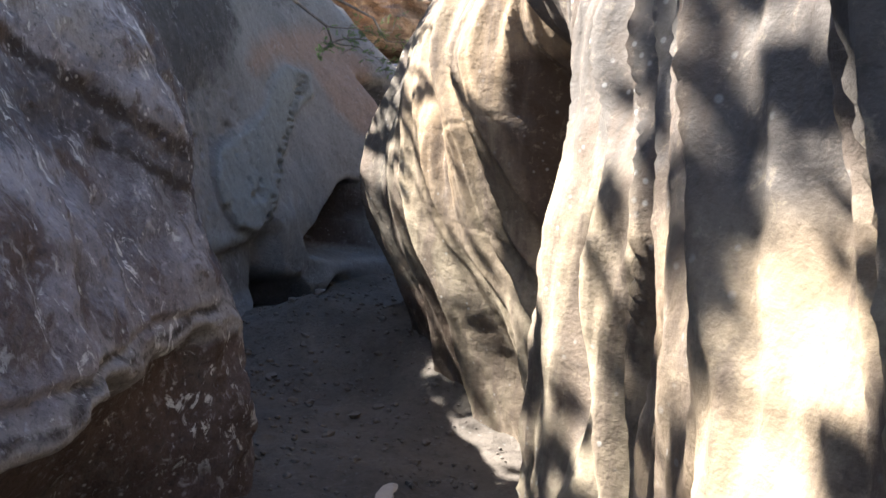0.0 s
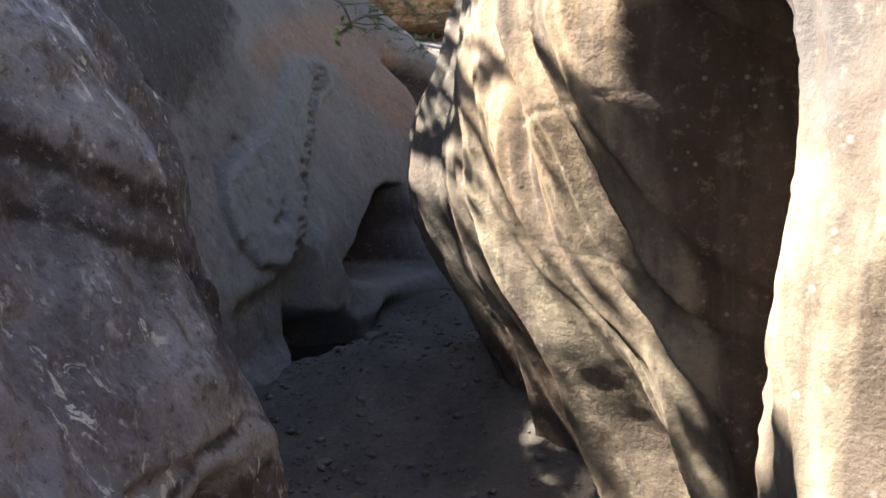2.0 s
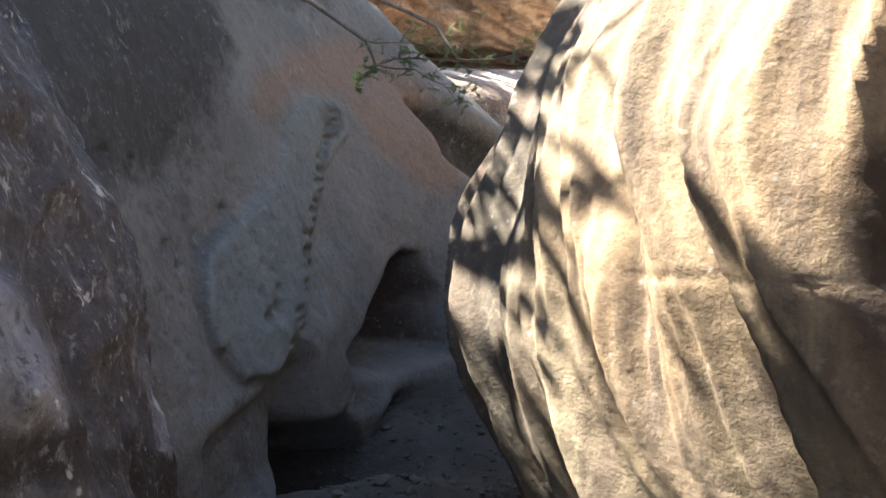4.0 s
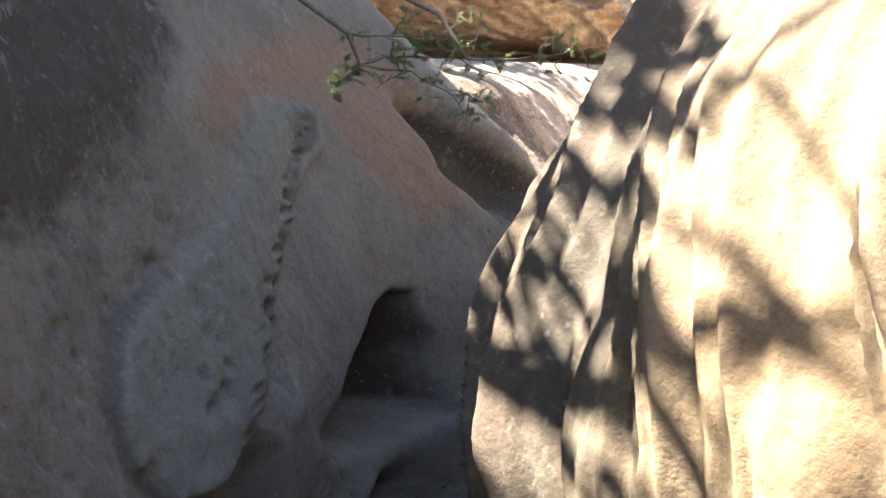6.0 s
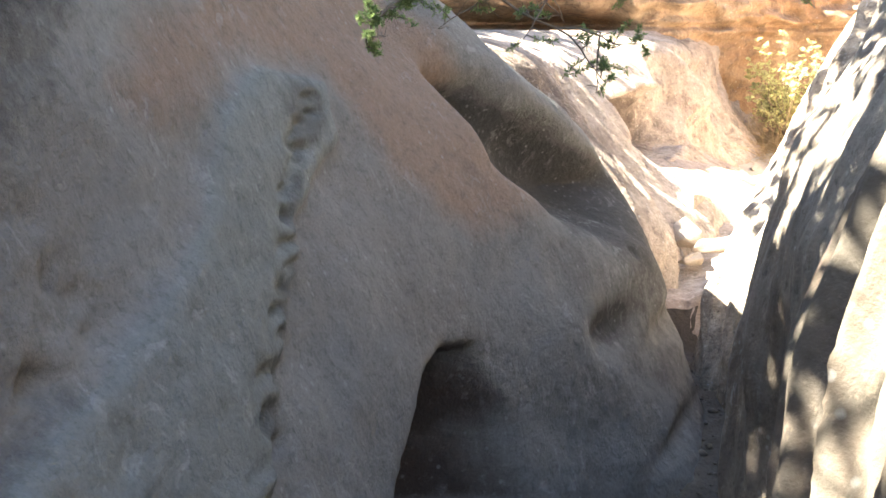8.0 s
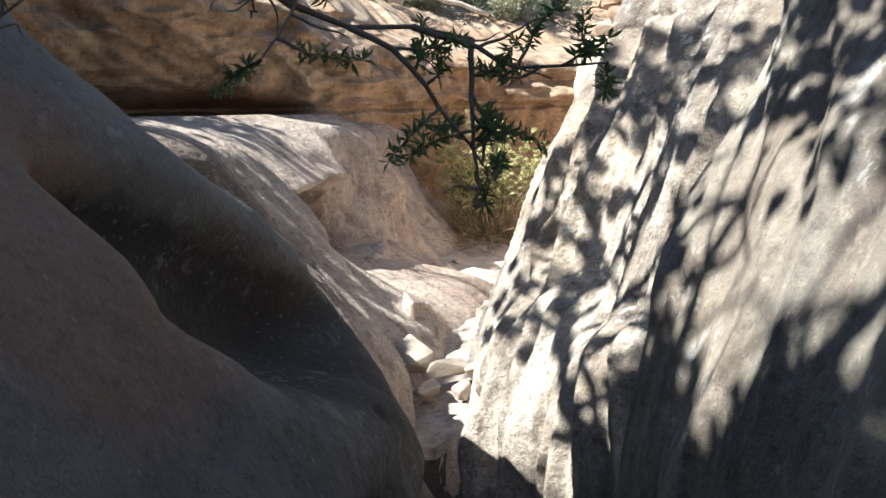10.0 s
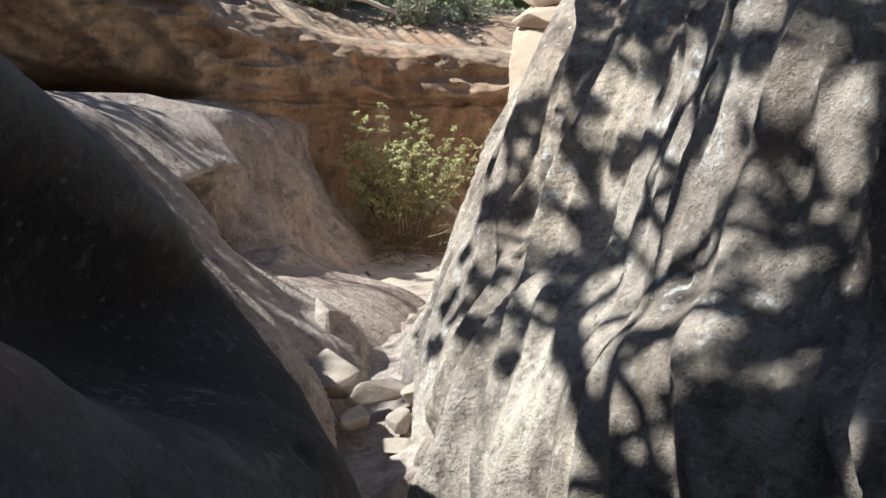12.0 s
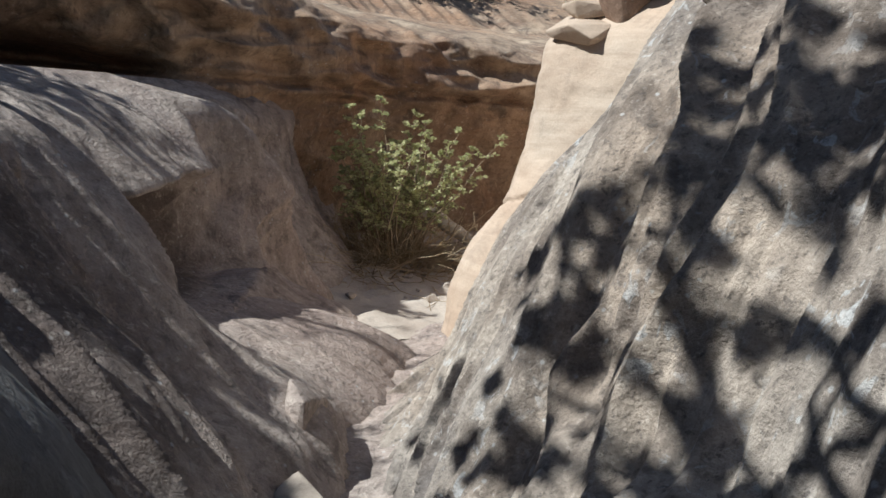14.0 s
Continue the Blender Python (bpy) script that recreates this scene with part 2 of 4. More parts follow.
def outline(U, V, corners, soft):
    """1 inside a closed outline, 0 outside, over a soft edge."""
    c = np.asarray(corners, float)
    dist, inside = np.full(U.shape, 9.0), np.zeros(U.shape, bool)
    for (ua, va), (ub, vb) in zip(c, np.roll(c, -1, 0)):
        t = np.clip(((U - ua) * (ub - ua) + (V - va) * (vb - va)) / ((ub - ua) ** 2 + (vb - va) ** 2), 0, 1)
        dist = np.minimum(dist, np.hypot(U - ua - t * (ub - ua), V - va - t * (vb - va)))
        inside ^= ((va > V) != (vb > V)) & (U < (ub - ua) * (V - va) / (vb - va + 1e-12) + ua)
    return step(np.where(inside, dist, -dist), soft)


# ---- the canyon walls ----
Z_NEAR = (-0.3, 0.1, 0.45, 0.75, 1.0, 1.3, 1.6, 2.1)


def ledge_line(U):
    return 0.77 - 0.09 * (U - 2.0) + 0.03 * np.sin(U * 6.0 + 1) + 0.012 * np.sin(U * 23)


def ledge(U, V):
    """The broken lip along the foot of the boulder, undercut below, with two slanting grooves higher up."""
    under = 0.17 * step(ledge_line(U) - V, 0.05) * step(3.15 - U, 0.35) * (0.75 + 0.35 * np.sin(U * 5 + V * 6))
    lip = -0.03 * np.exp(-((V - ledge_line(U)) / 0.05) ** 2) * step(3.4 - U, 0.3)
    seam = crack(U, V, 1.2, ledge_line(np.array(1.2)) + 0.06, 3.3, ledge_line(np.array(3.3)) + 0.05, 0.01, 0.02)
    over = -0.028 * step(V - upper_line(U), 0.08) * step(3.45 - U, 0.2) * step(1.95 - V, 0.3)
    return under + lip + over + seam + 0.007 * np.exp(-((V - upper_line(U) + 0.04) / 0.04) ** 2) * step(3.45 - U, 0.2)


def upper_line(U):
    return 1.57 - 0.42 * np.maximum(U - 2.65, 0) - 0.1 * np.maximum(2.3 - U, 0) + 0.012 * np.sin(U * 11)


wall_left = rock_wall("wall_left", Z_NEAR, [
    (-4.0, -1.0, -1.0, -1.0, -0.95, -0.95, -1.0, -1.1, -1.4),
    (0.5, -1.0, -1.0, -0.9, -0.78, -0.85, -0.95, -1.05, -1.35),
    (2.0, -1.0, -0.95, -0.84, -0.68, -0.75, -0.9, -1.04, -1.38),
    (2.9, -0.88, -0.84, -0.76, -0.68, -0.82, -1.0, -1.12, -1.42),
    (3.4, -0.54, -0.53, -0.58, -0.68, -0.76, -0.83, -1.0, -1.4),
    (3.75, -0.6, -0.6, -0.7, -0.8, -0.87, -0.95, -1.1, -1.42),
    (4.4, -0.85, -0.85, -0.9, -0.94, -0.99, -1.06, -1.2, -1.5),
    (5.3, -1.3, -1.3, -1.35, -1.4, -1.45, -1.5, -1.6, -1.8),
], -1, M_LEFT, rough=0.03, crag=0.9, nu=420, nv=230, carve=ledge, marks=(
    ("pale", lambda U, V: 0.9 * np.exp(-((V - ledge_line(U) - 0.03) / 0.08) ** 2) * step(U - 1.2, 0.6) + 0.8 * step(V - upper_line(U) - 0.06, 0.08) * step(3.15 - U, 0.3)),
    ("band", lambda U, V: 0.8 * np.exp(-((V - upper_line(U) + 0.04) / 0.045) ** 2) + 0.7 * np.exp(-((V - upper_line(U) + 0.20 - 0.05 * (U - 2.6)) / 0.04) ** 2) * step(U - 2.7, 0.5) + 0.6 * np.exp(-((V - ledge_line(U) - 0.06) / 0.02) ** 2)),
    ("patina_shade", lambda U, V: 0.62 * step(U - 3.42, 0.12) * step(V - 0.85, 0.2) + 0.62 * step(V - upper_line(U) + 0.3, 0.2) * step(upper_line(U) - V, 0.1) * step(U - 2.4, 0.5) + 0.55 * blob(U, V, 2.2, 1.35, 0.5, 0.12) + 0.5 * blob(U, V, 2.9, 1.0, 0.25, 0.1)),
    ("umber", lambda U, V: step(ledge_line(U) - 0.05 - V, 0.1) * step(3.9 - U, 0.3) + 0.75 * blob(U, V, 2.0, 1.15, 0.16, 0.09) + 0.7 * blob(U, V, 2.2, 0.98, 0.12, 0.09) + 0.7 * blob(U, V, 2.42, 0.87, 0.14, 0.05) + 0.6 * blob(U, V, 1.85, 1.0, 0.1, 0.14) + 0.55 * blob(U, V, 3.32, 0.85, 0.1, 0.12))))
tagged(wall_left, "lichen-flecked grey sandstone boulder wall with dark patina", "rock wall")


PLATE = ((5.47, 0.66), (5.38, 0.80), (5.40, 0.93), (5.57, 1.06), (5.96, 1.14), (6.40, 1.29), (6.66, 1.46), (7.0, 1.54), (7.31, 1.49), (7.24, 1.35), (6.84, 1.21), (6.57, 1.06), (6.16, 0.80), (5.97, 0.64), (5.72, 0.60))
NICHE = ((7.22, 0.76), (7.08, 0.73), (6.86, 0.63), (6.64, 0.54), (6.50, 0.46), (6.56, 0.37), (6.90, 0.29), (7.33, 0.27), (7.36, 0.50), (7.31, 0.74))
COLUMN = ((6.02, 0.66), (6.02, 0.40), (6.08, 0.24), (6.25, 0.20), (6.36, 0.28), (6.42, 0.45), (6.30, 0.70))
HOLLOW = ((8.02, 1.44), (8.22, 1.42), (8.52, 1.24), (8.80, 1.02), (8.60, 0.90), (8.34, 0.93), (8.12, 1.05), (7.98, 1.22))


def plate(U, V):
    """A long pale plate of rock that lies aslant on the wall."""
    return outline(U, V, PLATE, 0.035)


def niche(U, V):
    """The tall pointed niche, deepest on its far side."""
    return outline(U, V, NICHE, 0.05)


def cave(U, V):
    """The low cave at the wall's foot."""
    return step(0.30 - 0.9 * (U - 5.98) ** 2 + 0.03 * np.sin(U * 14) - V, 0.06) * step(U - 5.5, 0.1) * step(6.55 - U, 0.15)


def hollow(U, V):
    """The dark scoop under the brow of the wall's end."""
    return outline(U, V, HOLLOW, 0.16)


def scour(U, V):
    """Water-worn hollows: the niche, the low cave, the scoop at the end, the plate, the hanging column and a row of pits."""
    out = niche(U, V) * (0.08 + 0.42 * step(U - 6.9, 0.7)) + 0.42 * hollow(U, V) + 0.95 * cave(U, V) - 0.028 * plate(U, V)
    out += 0.014 * np.clip(outline(U, V, PLATE, 0.12) * (1 - outline(U, V, PLATE, 0.03)) * 4, 0, 1) * step(6.0 - U, 0.4)
    out -= 0.055 * outline(U, V, COLUMN, 0.10)
    out += 0.10 * step(V - 0.26, 0.1) * step(0.56 - V, 0.08) * step(6.05 - U, 0.06) * step(U - 5.15, 0.15)
    out += 0.06 * blob(U, V, 8.02, 0.62, 0.24, 0.07) + 0.05 * blob(U, V, 8.5, 0.50, 0.2, 0.06) - 0.04 * blob(U, V, 7.7, 0.62, 0.18, 0.14) + 0.05 * blob(U, V, 8.1, 0.2, 0.25, 0.04)
    out += 0.05 * blob(U, V, 6.0, 0.38, 0.06, 0.2) - 0.03 * blob(U, V, 6.72, 0.17, 0.2, 0.06) + 0.10 * blob(U, V, 6.85, 0.12, 0.12, 0.05)
    rng = random.Random(4)
    for k in range(46):
        t = k / 45
        u, v = 7.2 - 1.3 * t + rng.uniform(-0.05, 0.05), 1.46 - 0.82 * t + 0.10 * t * (1 - t) + rng.uniform(-0.02, 0.02)
        out += rng.uniform(0.010, 0.03) * blob(U, V, u, v, rng.uniform(0.02, 0.05), rng.uniform(0.007, 0.018))
    for k in range(60):
        u, v = rng.uniform(5.0, 6.0), rng.uniform(0.75, 1.45)
        out += rng.uniform(0.004, 0.014) * blob(U, V, u, v, rng.uniform(0.012, 0.03), rng.uniform(0.01, 0.03))
    for u, v, r in ((5.846, 1.163, 0.02), (5.365, 1.055, 0.014), (5.893, 0.802, 0.035), (5.80, 0.79, 0.025), (8.414, 0.804, 0.02)):
        out += 0.035 * blob(U, V, u, v, r * 1.4, r)
    return out


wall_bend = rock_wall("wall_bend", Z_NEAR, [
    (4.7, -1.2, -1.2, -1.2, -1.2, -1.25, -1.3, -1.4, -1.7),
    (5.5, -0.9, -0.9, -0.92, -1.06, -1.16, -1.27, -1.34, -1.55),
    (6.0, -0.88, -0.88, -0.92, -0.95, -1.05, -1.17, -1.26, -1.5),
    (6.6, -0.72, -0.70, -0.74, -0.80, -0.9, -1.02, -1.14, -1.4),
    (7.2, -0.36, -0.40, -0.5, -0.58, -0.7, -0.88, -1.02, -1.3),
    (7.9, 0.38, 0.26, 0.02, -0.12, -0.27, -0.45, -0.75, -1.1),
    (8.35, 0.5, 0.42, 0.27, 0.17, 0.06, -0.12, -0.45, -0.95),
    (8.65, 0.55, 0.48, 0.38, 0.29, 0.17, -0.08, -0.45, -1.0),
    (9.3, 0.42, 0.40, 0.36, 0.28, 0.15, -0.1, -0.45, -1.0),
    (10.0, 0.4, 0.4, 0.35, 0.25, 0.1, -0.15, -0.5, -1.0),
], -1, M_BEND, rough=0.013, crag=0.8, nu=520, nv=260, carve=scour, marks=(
    ("peach", lambda U, V: outline(U, V, ((6.31, 1.51), (6.5, 1.62), (7.1, 1.74), (7.9, 1.82), (8.12, 1.63), (8.1, 1.38), (7.98, 1.08), (7.6, 1.05), (7.42, 1.25), (7.40, 1.54), (6.9, 1.58), (6.42, 1.47)), 0.34)),
    # Varnish upper left; painted shade in scoop, cave, dimple and wall end.
    ("varnish_shade", lambda U, V: 0.78 * outline(U, V, ((4.7, 1.25), (5.3, 1.30), (5.5, 1.30), (5.97, 1.47), (6.4, 1.72), (6.5, 2.2), (4.7, 2.2)), 0.3) + 1.0 * hollow(U, V) + 0.75 * blob(U, V, 8.75, 0.85, 0.3, 0.2) + 0.42 * step(U - 7.95, 0.5) * step(1.15 - V, 0.4) + 0.6 * blob(U, V, 8.02, 0.64, 0.2, 0.06) + 1.0 * cave(U, V) + 0.5 * blob(U, V, 7.4, 2.0, 0.8, 0.14)),
    # First term puts the shade along the plate's undercut edge into colour.
    ("scuff_shade", lambda U, V: 0.6 * np.clip(outline(U, V, PLATE, 0.06) * (1 - outline(U, V, PLATE, 0.03)) * 4, 0, 1) * step(6.0 - U, 0.4) + 0.8 * blob(U, V, 7.12, 1.44, 0.16, 0.08) + 0.62 * np.exp(-((V - 1.46 + 0.82 * (7.2 - U) / 1.3) / 0.035) ** 2) * step(U - 5.95, 0.2) * step(7.2 - U, 0.1) + 0.5 * outline(U, V, ((5.0, 0.9), (5.2, 1.32), (6.0, 1.45), (5.7, 1.2), (5.45, 1.0)), 0.2) + 0.5 * step(0.58 - V, 0.1) * step(6.0 - U, 0.2)),
    ("slab", plate),
    ("wash", lambda U, V: 0.8 * outline(U, V, ((4.9, 0.58), (5.4, 0.56), (6.0, 0.56), (6.0, 0.68), (5.5, 0.64), (4.9, 0.74)), 0.06)),
    # Umber darkens the deep side of the niche.
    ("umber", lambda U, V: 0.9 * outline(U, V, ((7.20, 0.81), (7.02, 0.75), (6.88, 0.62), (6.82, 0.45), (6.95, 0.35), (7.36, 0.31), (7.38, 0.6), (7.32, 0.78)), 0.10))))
tagged(wall_bend, "smooth grey and peach sandstone wall with scoured niches", "rock wall")
Z_RIGHT = (-0.2, 0.2, 0.5, 0.8, 1.1, 1.4, 1.7, 2.3)
wall_right = rock_wall("wall_right", Z_RIGHT, [
    (-4.0, 0.7, 0.7, 0.7, 0.7, 0.7, 0.7, 0.7, 0.9),
    (0.8, 0.52, 0.5, 0.48, 0.46, 0.45, 0.44, 0.42, 0.55),
    (1.6, 0.45, 0.4, 0.38, 0.4, 0.4, 0.38, 0.36, 0.5),
    (1.9, 0.48, 0.47, 0.47, 0.47, 0.46, 0.43, 0.4, 0.55),
    (2.3, 0.37, 0.36, 0.35, 0.37, 0.37, 0.36, 0.36, 0.5),
    (2.7, 0.31, 0.31, 0.31, 0.32, 0.33, 0.32, 0.34, 0.5),
    (2.95, 0.45, 0.44, 0.44, 0.46, 0.5, 0.48, 0.36, 0.45),
    (3.3, 1.1, 1.1, 1.1, 1.1, 1.1, 1.0, 0.38, 0.46),
], 1, M_RIGHT, rough=0.022, flute=0.08, lean=-0.12, nu=460, nv=220, seed=3.1)
tagged(wall_right, "fluted golden sandstone wall in dappled sun", "rock wall")
wall_bulge = rock_wall("wall_bulge", Z_RIGHT, [
    (3.2, 1.3, 1.3, 1.3, 1.3, 1.3, 1.15, 0.34, 0.42),
    (3.45, 1.05, 1.05, 1.05, 1.0, 0.95, 0.7, 0.28, 0.45),
    (3.58, 0.72, 0.70, 0.66, 0.62, 0.54, 0.38, 0.21, 0.42),
    (3.66, 0.56, 0.54, 0.48, 0.41, 0.31, 0.19, 0.16, 0.42),
    (3.78, 0.5, 0.46, 0.40, 0.34, 0.24, 0.11, 0.08, 0.38),
    (3.95, 0.42, 0.36, 0.3, 0.24, 0.13, 0.03, -0.01, 0.34),
    (4.4, 0.08, 0.16, 0.1, -0.05, -0.13, -0.13, -0.05, 0.3),
    (4.7, -0.06, 0.06, 0.0, -0.16, -0.25, -0.22, -0.11, 0.25),
    (5.0, -0.14, -0.02, -0.11, -0.26, -0.33, -0.27, -0.12, 0.25),
    (5.4, -0.12, 0.0, -0.1, -0.25, -0.31, -0.24, -0.05, 0.33),
    (6.0, 0.25, 0.15, 0.05, -0.05, -0.1, -0.02, 0.15, 0.55),
    (6.5, 0.4, 0.4, 0.4, 0.4, 0.4, 0.5, 0.6, 0.9),
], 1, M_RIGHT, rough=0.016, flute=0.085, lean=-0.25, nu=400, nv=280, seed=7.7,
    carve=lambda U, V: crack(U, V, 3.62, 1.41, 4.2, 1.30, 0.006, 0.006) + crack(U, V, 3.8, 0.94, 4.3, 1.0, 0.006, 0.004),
    # Recess shade put into the colour; the foot is darkened too.
    marks=(("varnish_shade", lambda U, V: step(3.64 - U, 0.05) * step(1.62 - V, 0.12) + 0.9 * step(0.62 - 0.3 * (U - 4.6) - V, 0.1) * step(U - 4.25, 0.2)),))
tagged(wall_bulge, "bulging golden sandstone wall with draped folds", "rock wall")
wall_mid = rock_wall("wall_mid", Z_RIGHT, [
    (5.7, 0.3, 0.3, 0.3, 0.3, 0.3, 0.4, 0.5, 0.9),
    (6.2, 0.15, 0.1, 0.05, 0.03, 0.06, 0.15, 0.3, 0.7),
    (6.7, 0.12, 0.1, 0.08, 0.07, 0.11, 0.22, 0.4, 0.75),
    (7.0, 0.12, 0.1, 0.1, 0.11, 0.18, 0.3, 0.47, 0.8),
    (7.3, 0.25, 0.25, 0.22, 0.22, 0.27, 0.36, 0.52, 0.85),
    (7.7, 0.75, 0.75, 0.75, 0.75, 0.8, 0.9, 1.0, 1.2),
], 1, M_MID, rough=0.016, flute=0.03, lean=-0.3, nu=240, nv=200, seed=1.3, hollows=((6.75, 0.75, 0.2, 0.3, 0.1),))
tagged(wall_mid, "dark grey sandstone shoulder with speckled sunlit flank", "rock wall")
wall_slope = rock_wall("wall_slope", (0.0, 0.4, 0.7, 1.0, 1.2, 1.4, 1.6, 1.9, 2.3), [
    (7.2, 0.85, 0.85, 0.85, 0.9, 0.95, 1.05, 1.2, 1.4, 1.7),
    (8.2, 0.75, 0.75, 0.78, 0.88, 0.95, 1.02, 1.12, 1.3, 1.65),
    (8.7, 0.72, 0.75, 0.82, 0.98, 1.07, 1.15, 1.22, 1.4, 1.72),
    (9.2, 0.68, 0.72, 0.80, 1.0, 1.1, 1.2, 1.32, 1.5, 1.8),
    (9.8, 0.9, 0.97, 1.0, 1.13, 1.23, 1.33, 1.43, 1.6, 1.88),
    (10.3, 1.05, 1.12, 1.25, 1.41, 1.50, 1.60, 1.74, 1.98, 2.28),
    (10.9, 1.2, 1.3, 1.58, 1.74, 1.84, 1.98, 2.2, 2.5, 2.8),
    (11.6, 1.5, 1.72, 2.2, 2.6, 2.85, 3.0, 3.1, 3.25, 3.4),
    (12.2, 2.1, 2.5, 3.0, 3.4, 3.6, 3.7, 3.8, 3.9, 4.0),
], 1, M_SLOPE, rough=0.015, flute=0.085, lean=-0.3, nu=460, nv=260, seed=5.2,
    carve=lambda U, V: crack(U, V, 8.9, 1.98, 9.7, 1.9, 0.012, 0.03) - 0.12 * step(0.97 - 0.04 * np.sin(U * 9) - V, 0.1) * step(9.06 - U, 0.1)
    + 0.07 * np.exp(-((U - 9.17 - 0.12 * np.sin(V * 7)) / 0.05) ** 2) * step(1.25 - V, 0.3) - 0.06 * np.exp(-((U - 9.36 - 0.15 * np.sin(V * 6)) / 0.07) ** 2) * step(1.4 - V, 0.4))
tagged(wall_slope, "sloping draped sandstone wall speckled with lichen", "rock wall")


def chute_steps(U, V):
    """Scooped steps in the chute: an undercut lip, a rounded rib and a hollow beside it."""
    lip = 1.20 + 0.10 * (U - 11.9) + 0.015 * np.sin(U * 9)
    under = 0.46 * step(lip - V, 0.04) * step(V - 0.80, 0.16) * np.exp(-((U - 11.85) / 0.45) ** 4) + 0.12 * step(V - lip, 0.3) * np.exp(-((U - 11.6) / 0.5) ** 2)
    low = 0.14 * blob(U, V, 11.4, 0.82, 0.35, 0.3) - 0.10 * blob(U, V, 10.8, 0.9, 0.16, 0.3)
    rib = 0.32 * np.exp(-((U - 13.02) / 0.14) ** 2) * step(V - 0.65, 0.2) - 0.26 * np.exp(-((U - 12.70) / 0.12) ** 2) * step(V - 0.7, 0.25)
    return under + low + rib


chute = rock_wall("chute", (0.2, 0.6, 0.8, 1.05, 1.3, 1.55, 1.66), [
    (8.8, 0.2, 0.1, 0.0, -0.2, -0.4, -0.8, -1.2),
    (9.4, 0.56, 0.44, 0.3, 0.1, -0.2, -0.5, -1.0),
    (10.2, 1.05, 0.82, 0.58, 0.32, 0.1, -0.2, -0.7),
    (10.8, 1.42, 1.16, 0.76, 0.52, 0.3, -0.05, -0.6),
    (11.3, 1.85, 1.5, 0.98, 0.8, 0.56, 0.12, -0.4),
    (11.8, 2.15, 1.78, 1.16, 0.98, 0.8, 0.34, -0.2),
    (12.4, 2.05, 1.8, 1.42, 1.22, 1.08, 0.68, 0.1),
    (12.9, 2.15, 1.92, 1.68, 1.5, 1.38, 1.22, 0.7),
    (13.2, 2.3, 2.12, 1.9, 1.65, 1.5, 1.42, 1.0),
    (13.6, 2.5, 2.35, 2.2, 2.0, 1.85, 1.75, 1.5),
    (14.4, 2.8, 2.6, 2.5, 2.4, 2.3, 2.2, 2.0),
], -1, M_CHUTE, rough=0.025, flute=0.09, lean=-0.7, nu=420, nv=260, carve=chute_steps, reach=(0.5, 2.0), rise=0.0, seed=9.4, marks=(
    # Shade under the lip and beside the rib is put into the colour.
    ("patina_shade", lambda U, V: 0.95 * step(1.19 - V, 0.05) * step(V - 0.80, 0.1) * np.exp(-((U - 11.85) / 0.5) ** 4) + 0.7 * blob(U, V, 13.05, 1.3, 0.13, 0.5) + 0.6 * step(10.6 - U, 0.5) * step(V - 0.75, 0.3)),))
tagged(chute, "smooth water-worn pinkish sandstone chute", "rock wall")


def strata(U, V):
    """Bedding ledges that dip gently, broken and rounded, runnels on the brow, and a deep slot under it."""
    dip = V + 0.08 * np.clip(U, -1, 2) + 0.03 * np.sin(U * 2.3)
    beds = np.vectorize(lambda u, v: abs(noise.noise(Vector((u * 1.3 + v, v * 5.0 + 0.6 * noise.noise(Vector((u * 2, v * 2, 8.0))), 1.0)))) + 0.6 * abs(noise.noise(Vector((u * 3.5, v * 9.0 - u, 4.0)))))(U, dip)
    runnel = np.vectorize(lambda u, v: abs(noise.noise(Vector((u * 2.2 + v * 2.5, v * 0.9 - u * 0.3, 9.0)))) + 0.5 * abs(noise.noise(Vector((u * 5 + v * 5, v * 2, 3.0)))))(U, V)
    out = 0.16 * beds * step(V - 1.55, 0.3) + 0.03 * beds + 0.26 * runnel * step(V - 1.85, 0.3)
    return out - 0.08 + 0.55 * np.exp(-((V - 1.74 + 0.02 * U) / 0.08) ** 2) * step(1.1 - U, 0.3) + 0.10 * np.exp(-((V - 1.70) / 0.03) ** 2)


wall_far = rock_wall("wall_far", (0.3, 0.9, 1.3, 1.6, 1.74, 1.9, 2.15, 2.5), [
    (-6.0, 13.4, 13.4, 13.4, 13.4, 13.6, 13.5, 13.2, 13.3),
    (-0.6, 13.3, 13.3, 13.3, 13.4, 13.6, 13.5, 13.1, 12.9),
    (0.5, 13.3, 13.3, 13.3, 13.4, 13.6, 13.5, 13.2, 13.1),
    (1.2, 13.6, 13.6, 13.6, 13.5, 13.5, 13.4, 13.3, 13.6),
    (2.0, 14.1, 14.1, 14.0, 13.9, 13.8, 13.8, 13.9, 14.8),
    (2.7, 14.5, 14.5, 14.4, 14.25, 14.15, 14.2, 14.4, 16.0),
    (3.5, 14.6, 14.6, 14.5, 14.4, 14.3, 14.3, 14.6, 17.0),
    (4.4, 14.6, 14.6, 14.5, 14.4, 14.3, 14.3, 14.7, 17.6),
    (8.0, 14.2, 14.2, 14.2, 14.2, 14.2, 14.2, 14.6, 17.6),
], 1, M_FAR, rough=0.05, crag=0.8, nu=420, nv=260, along="x", reach=(0.3, 0.7, 1.2, 2.0, 3.0, 6.0, 14.0, 60.0), rise=1.5, ease=3.0, seed=2.2, carve=strata)
tagged(wall_far, "banded orange sandstone wall with an undercut alcove", "rock wall")


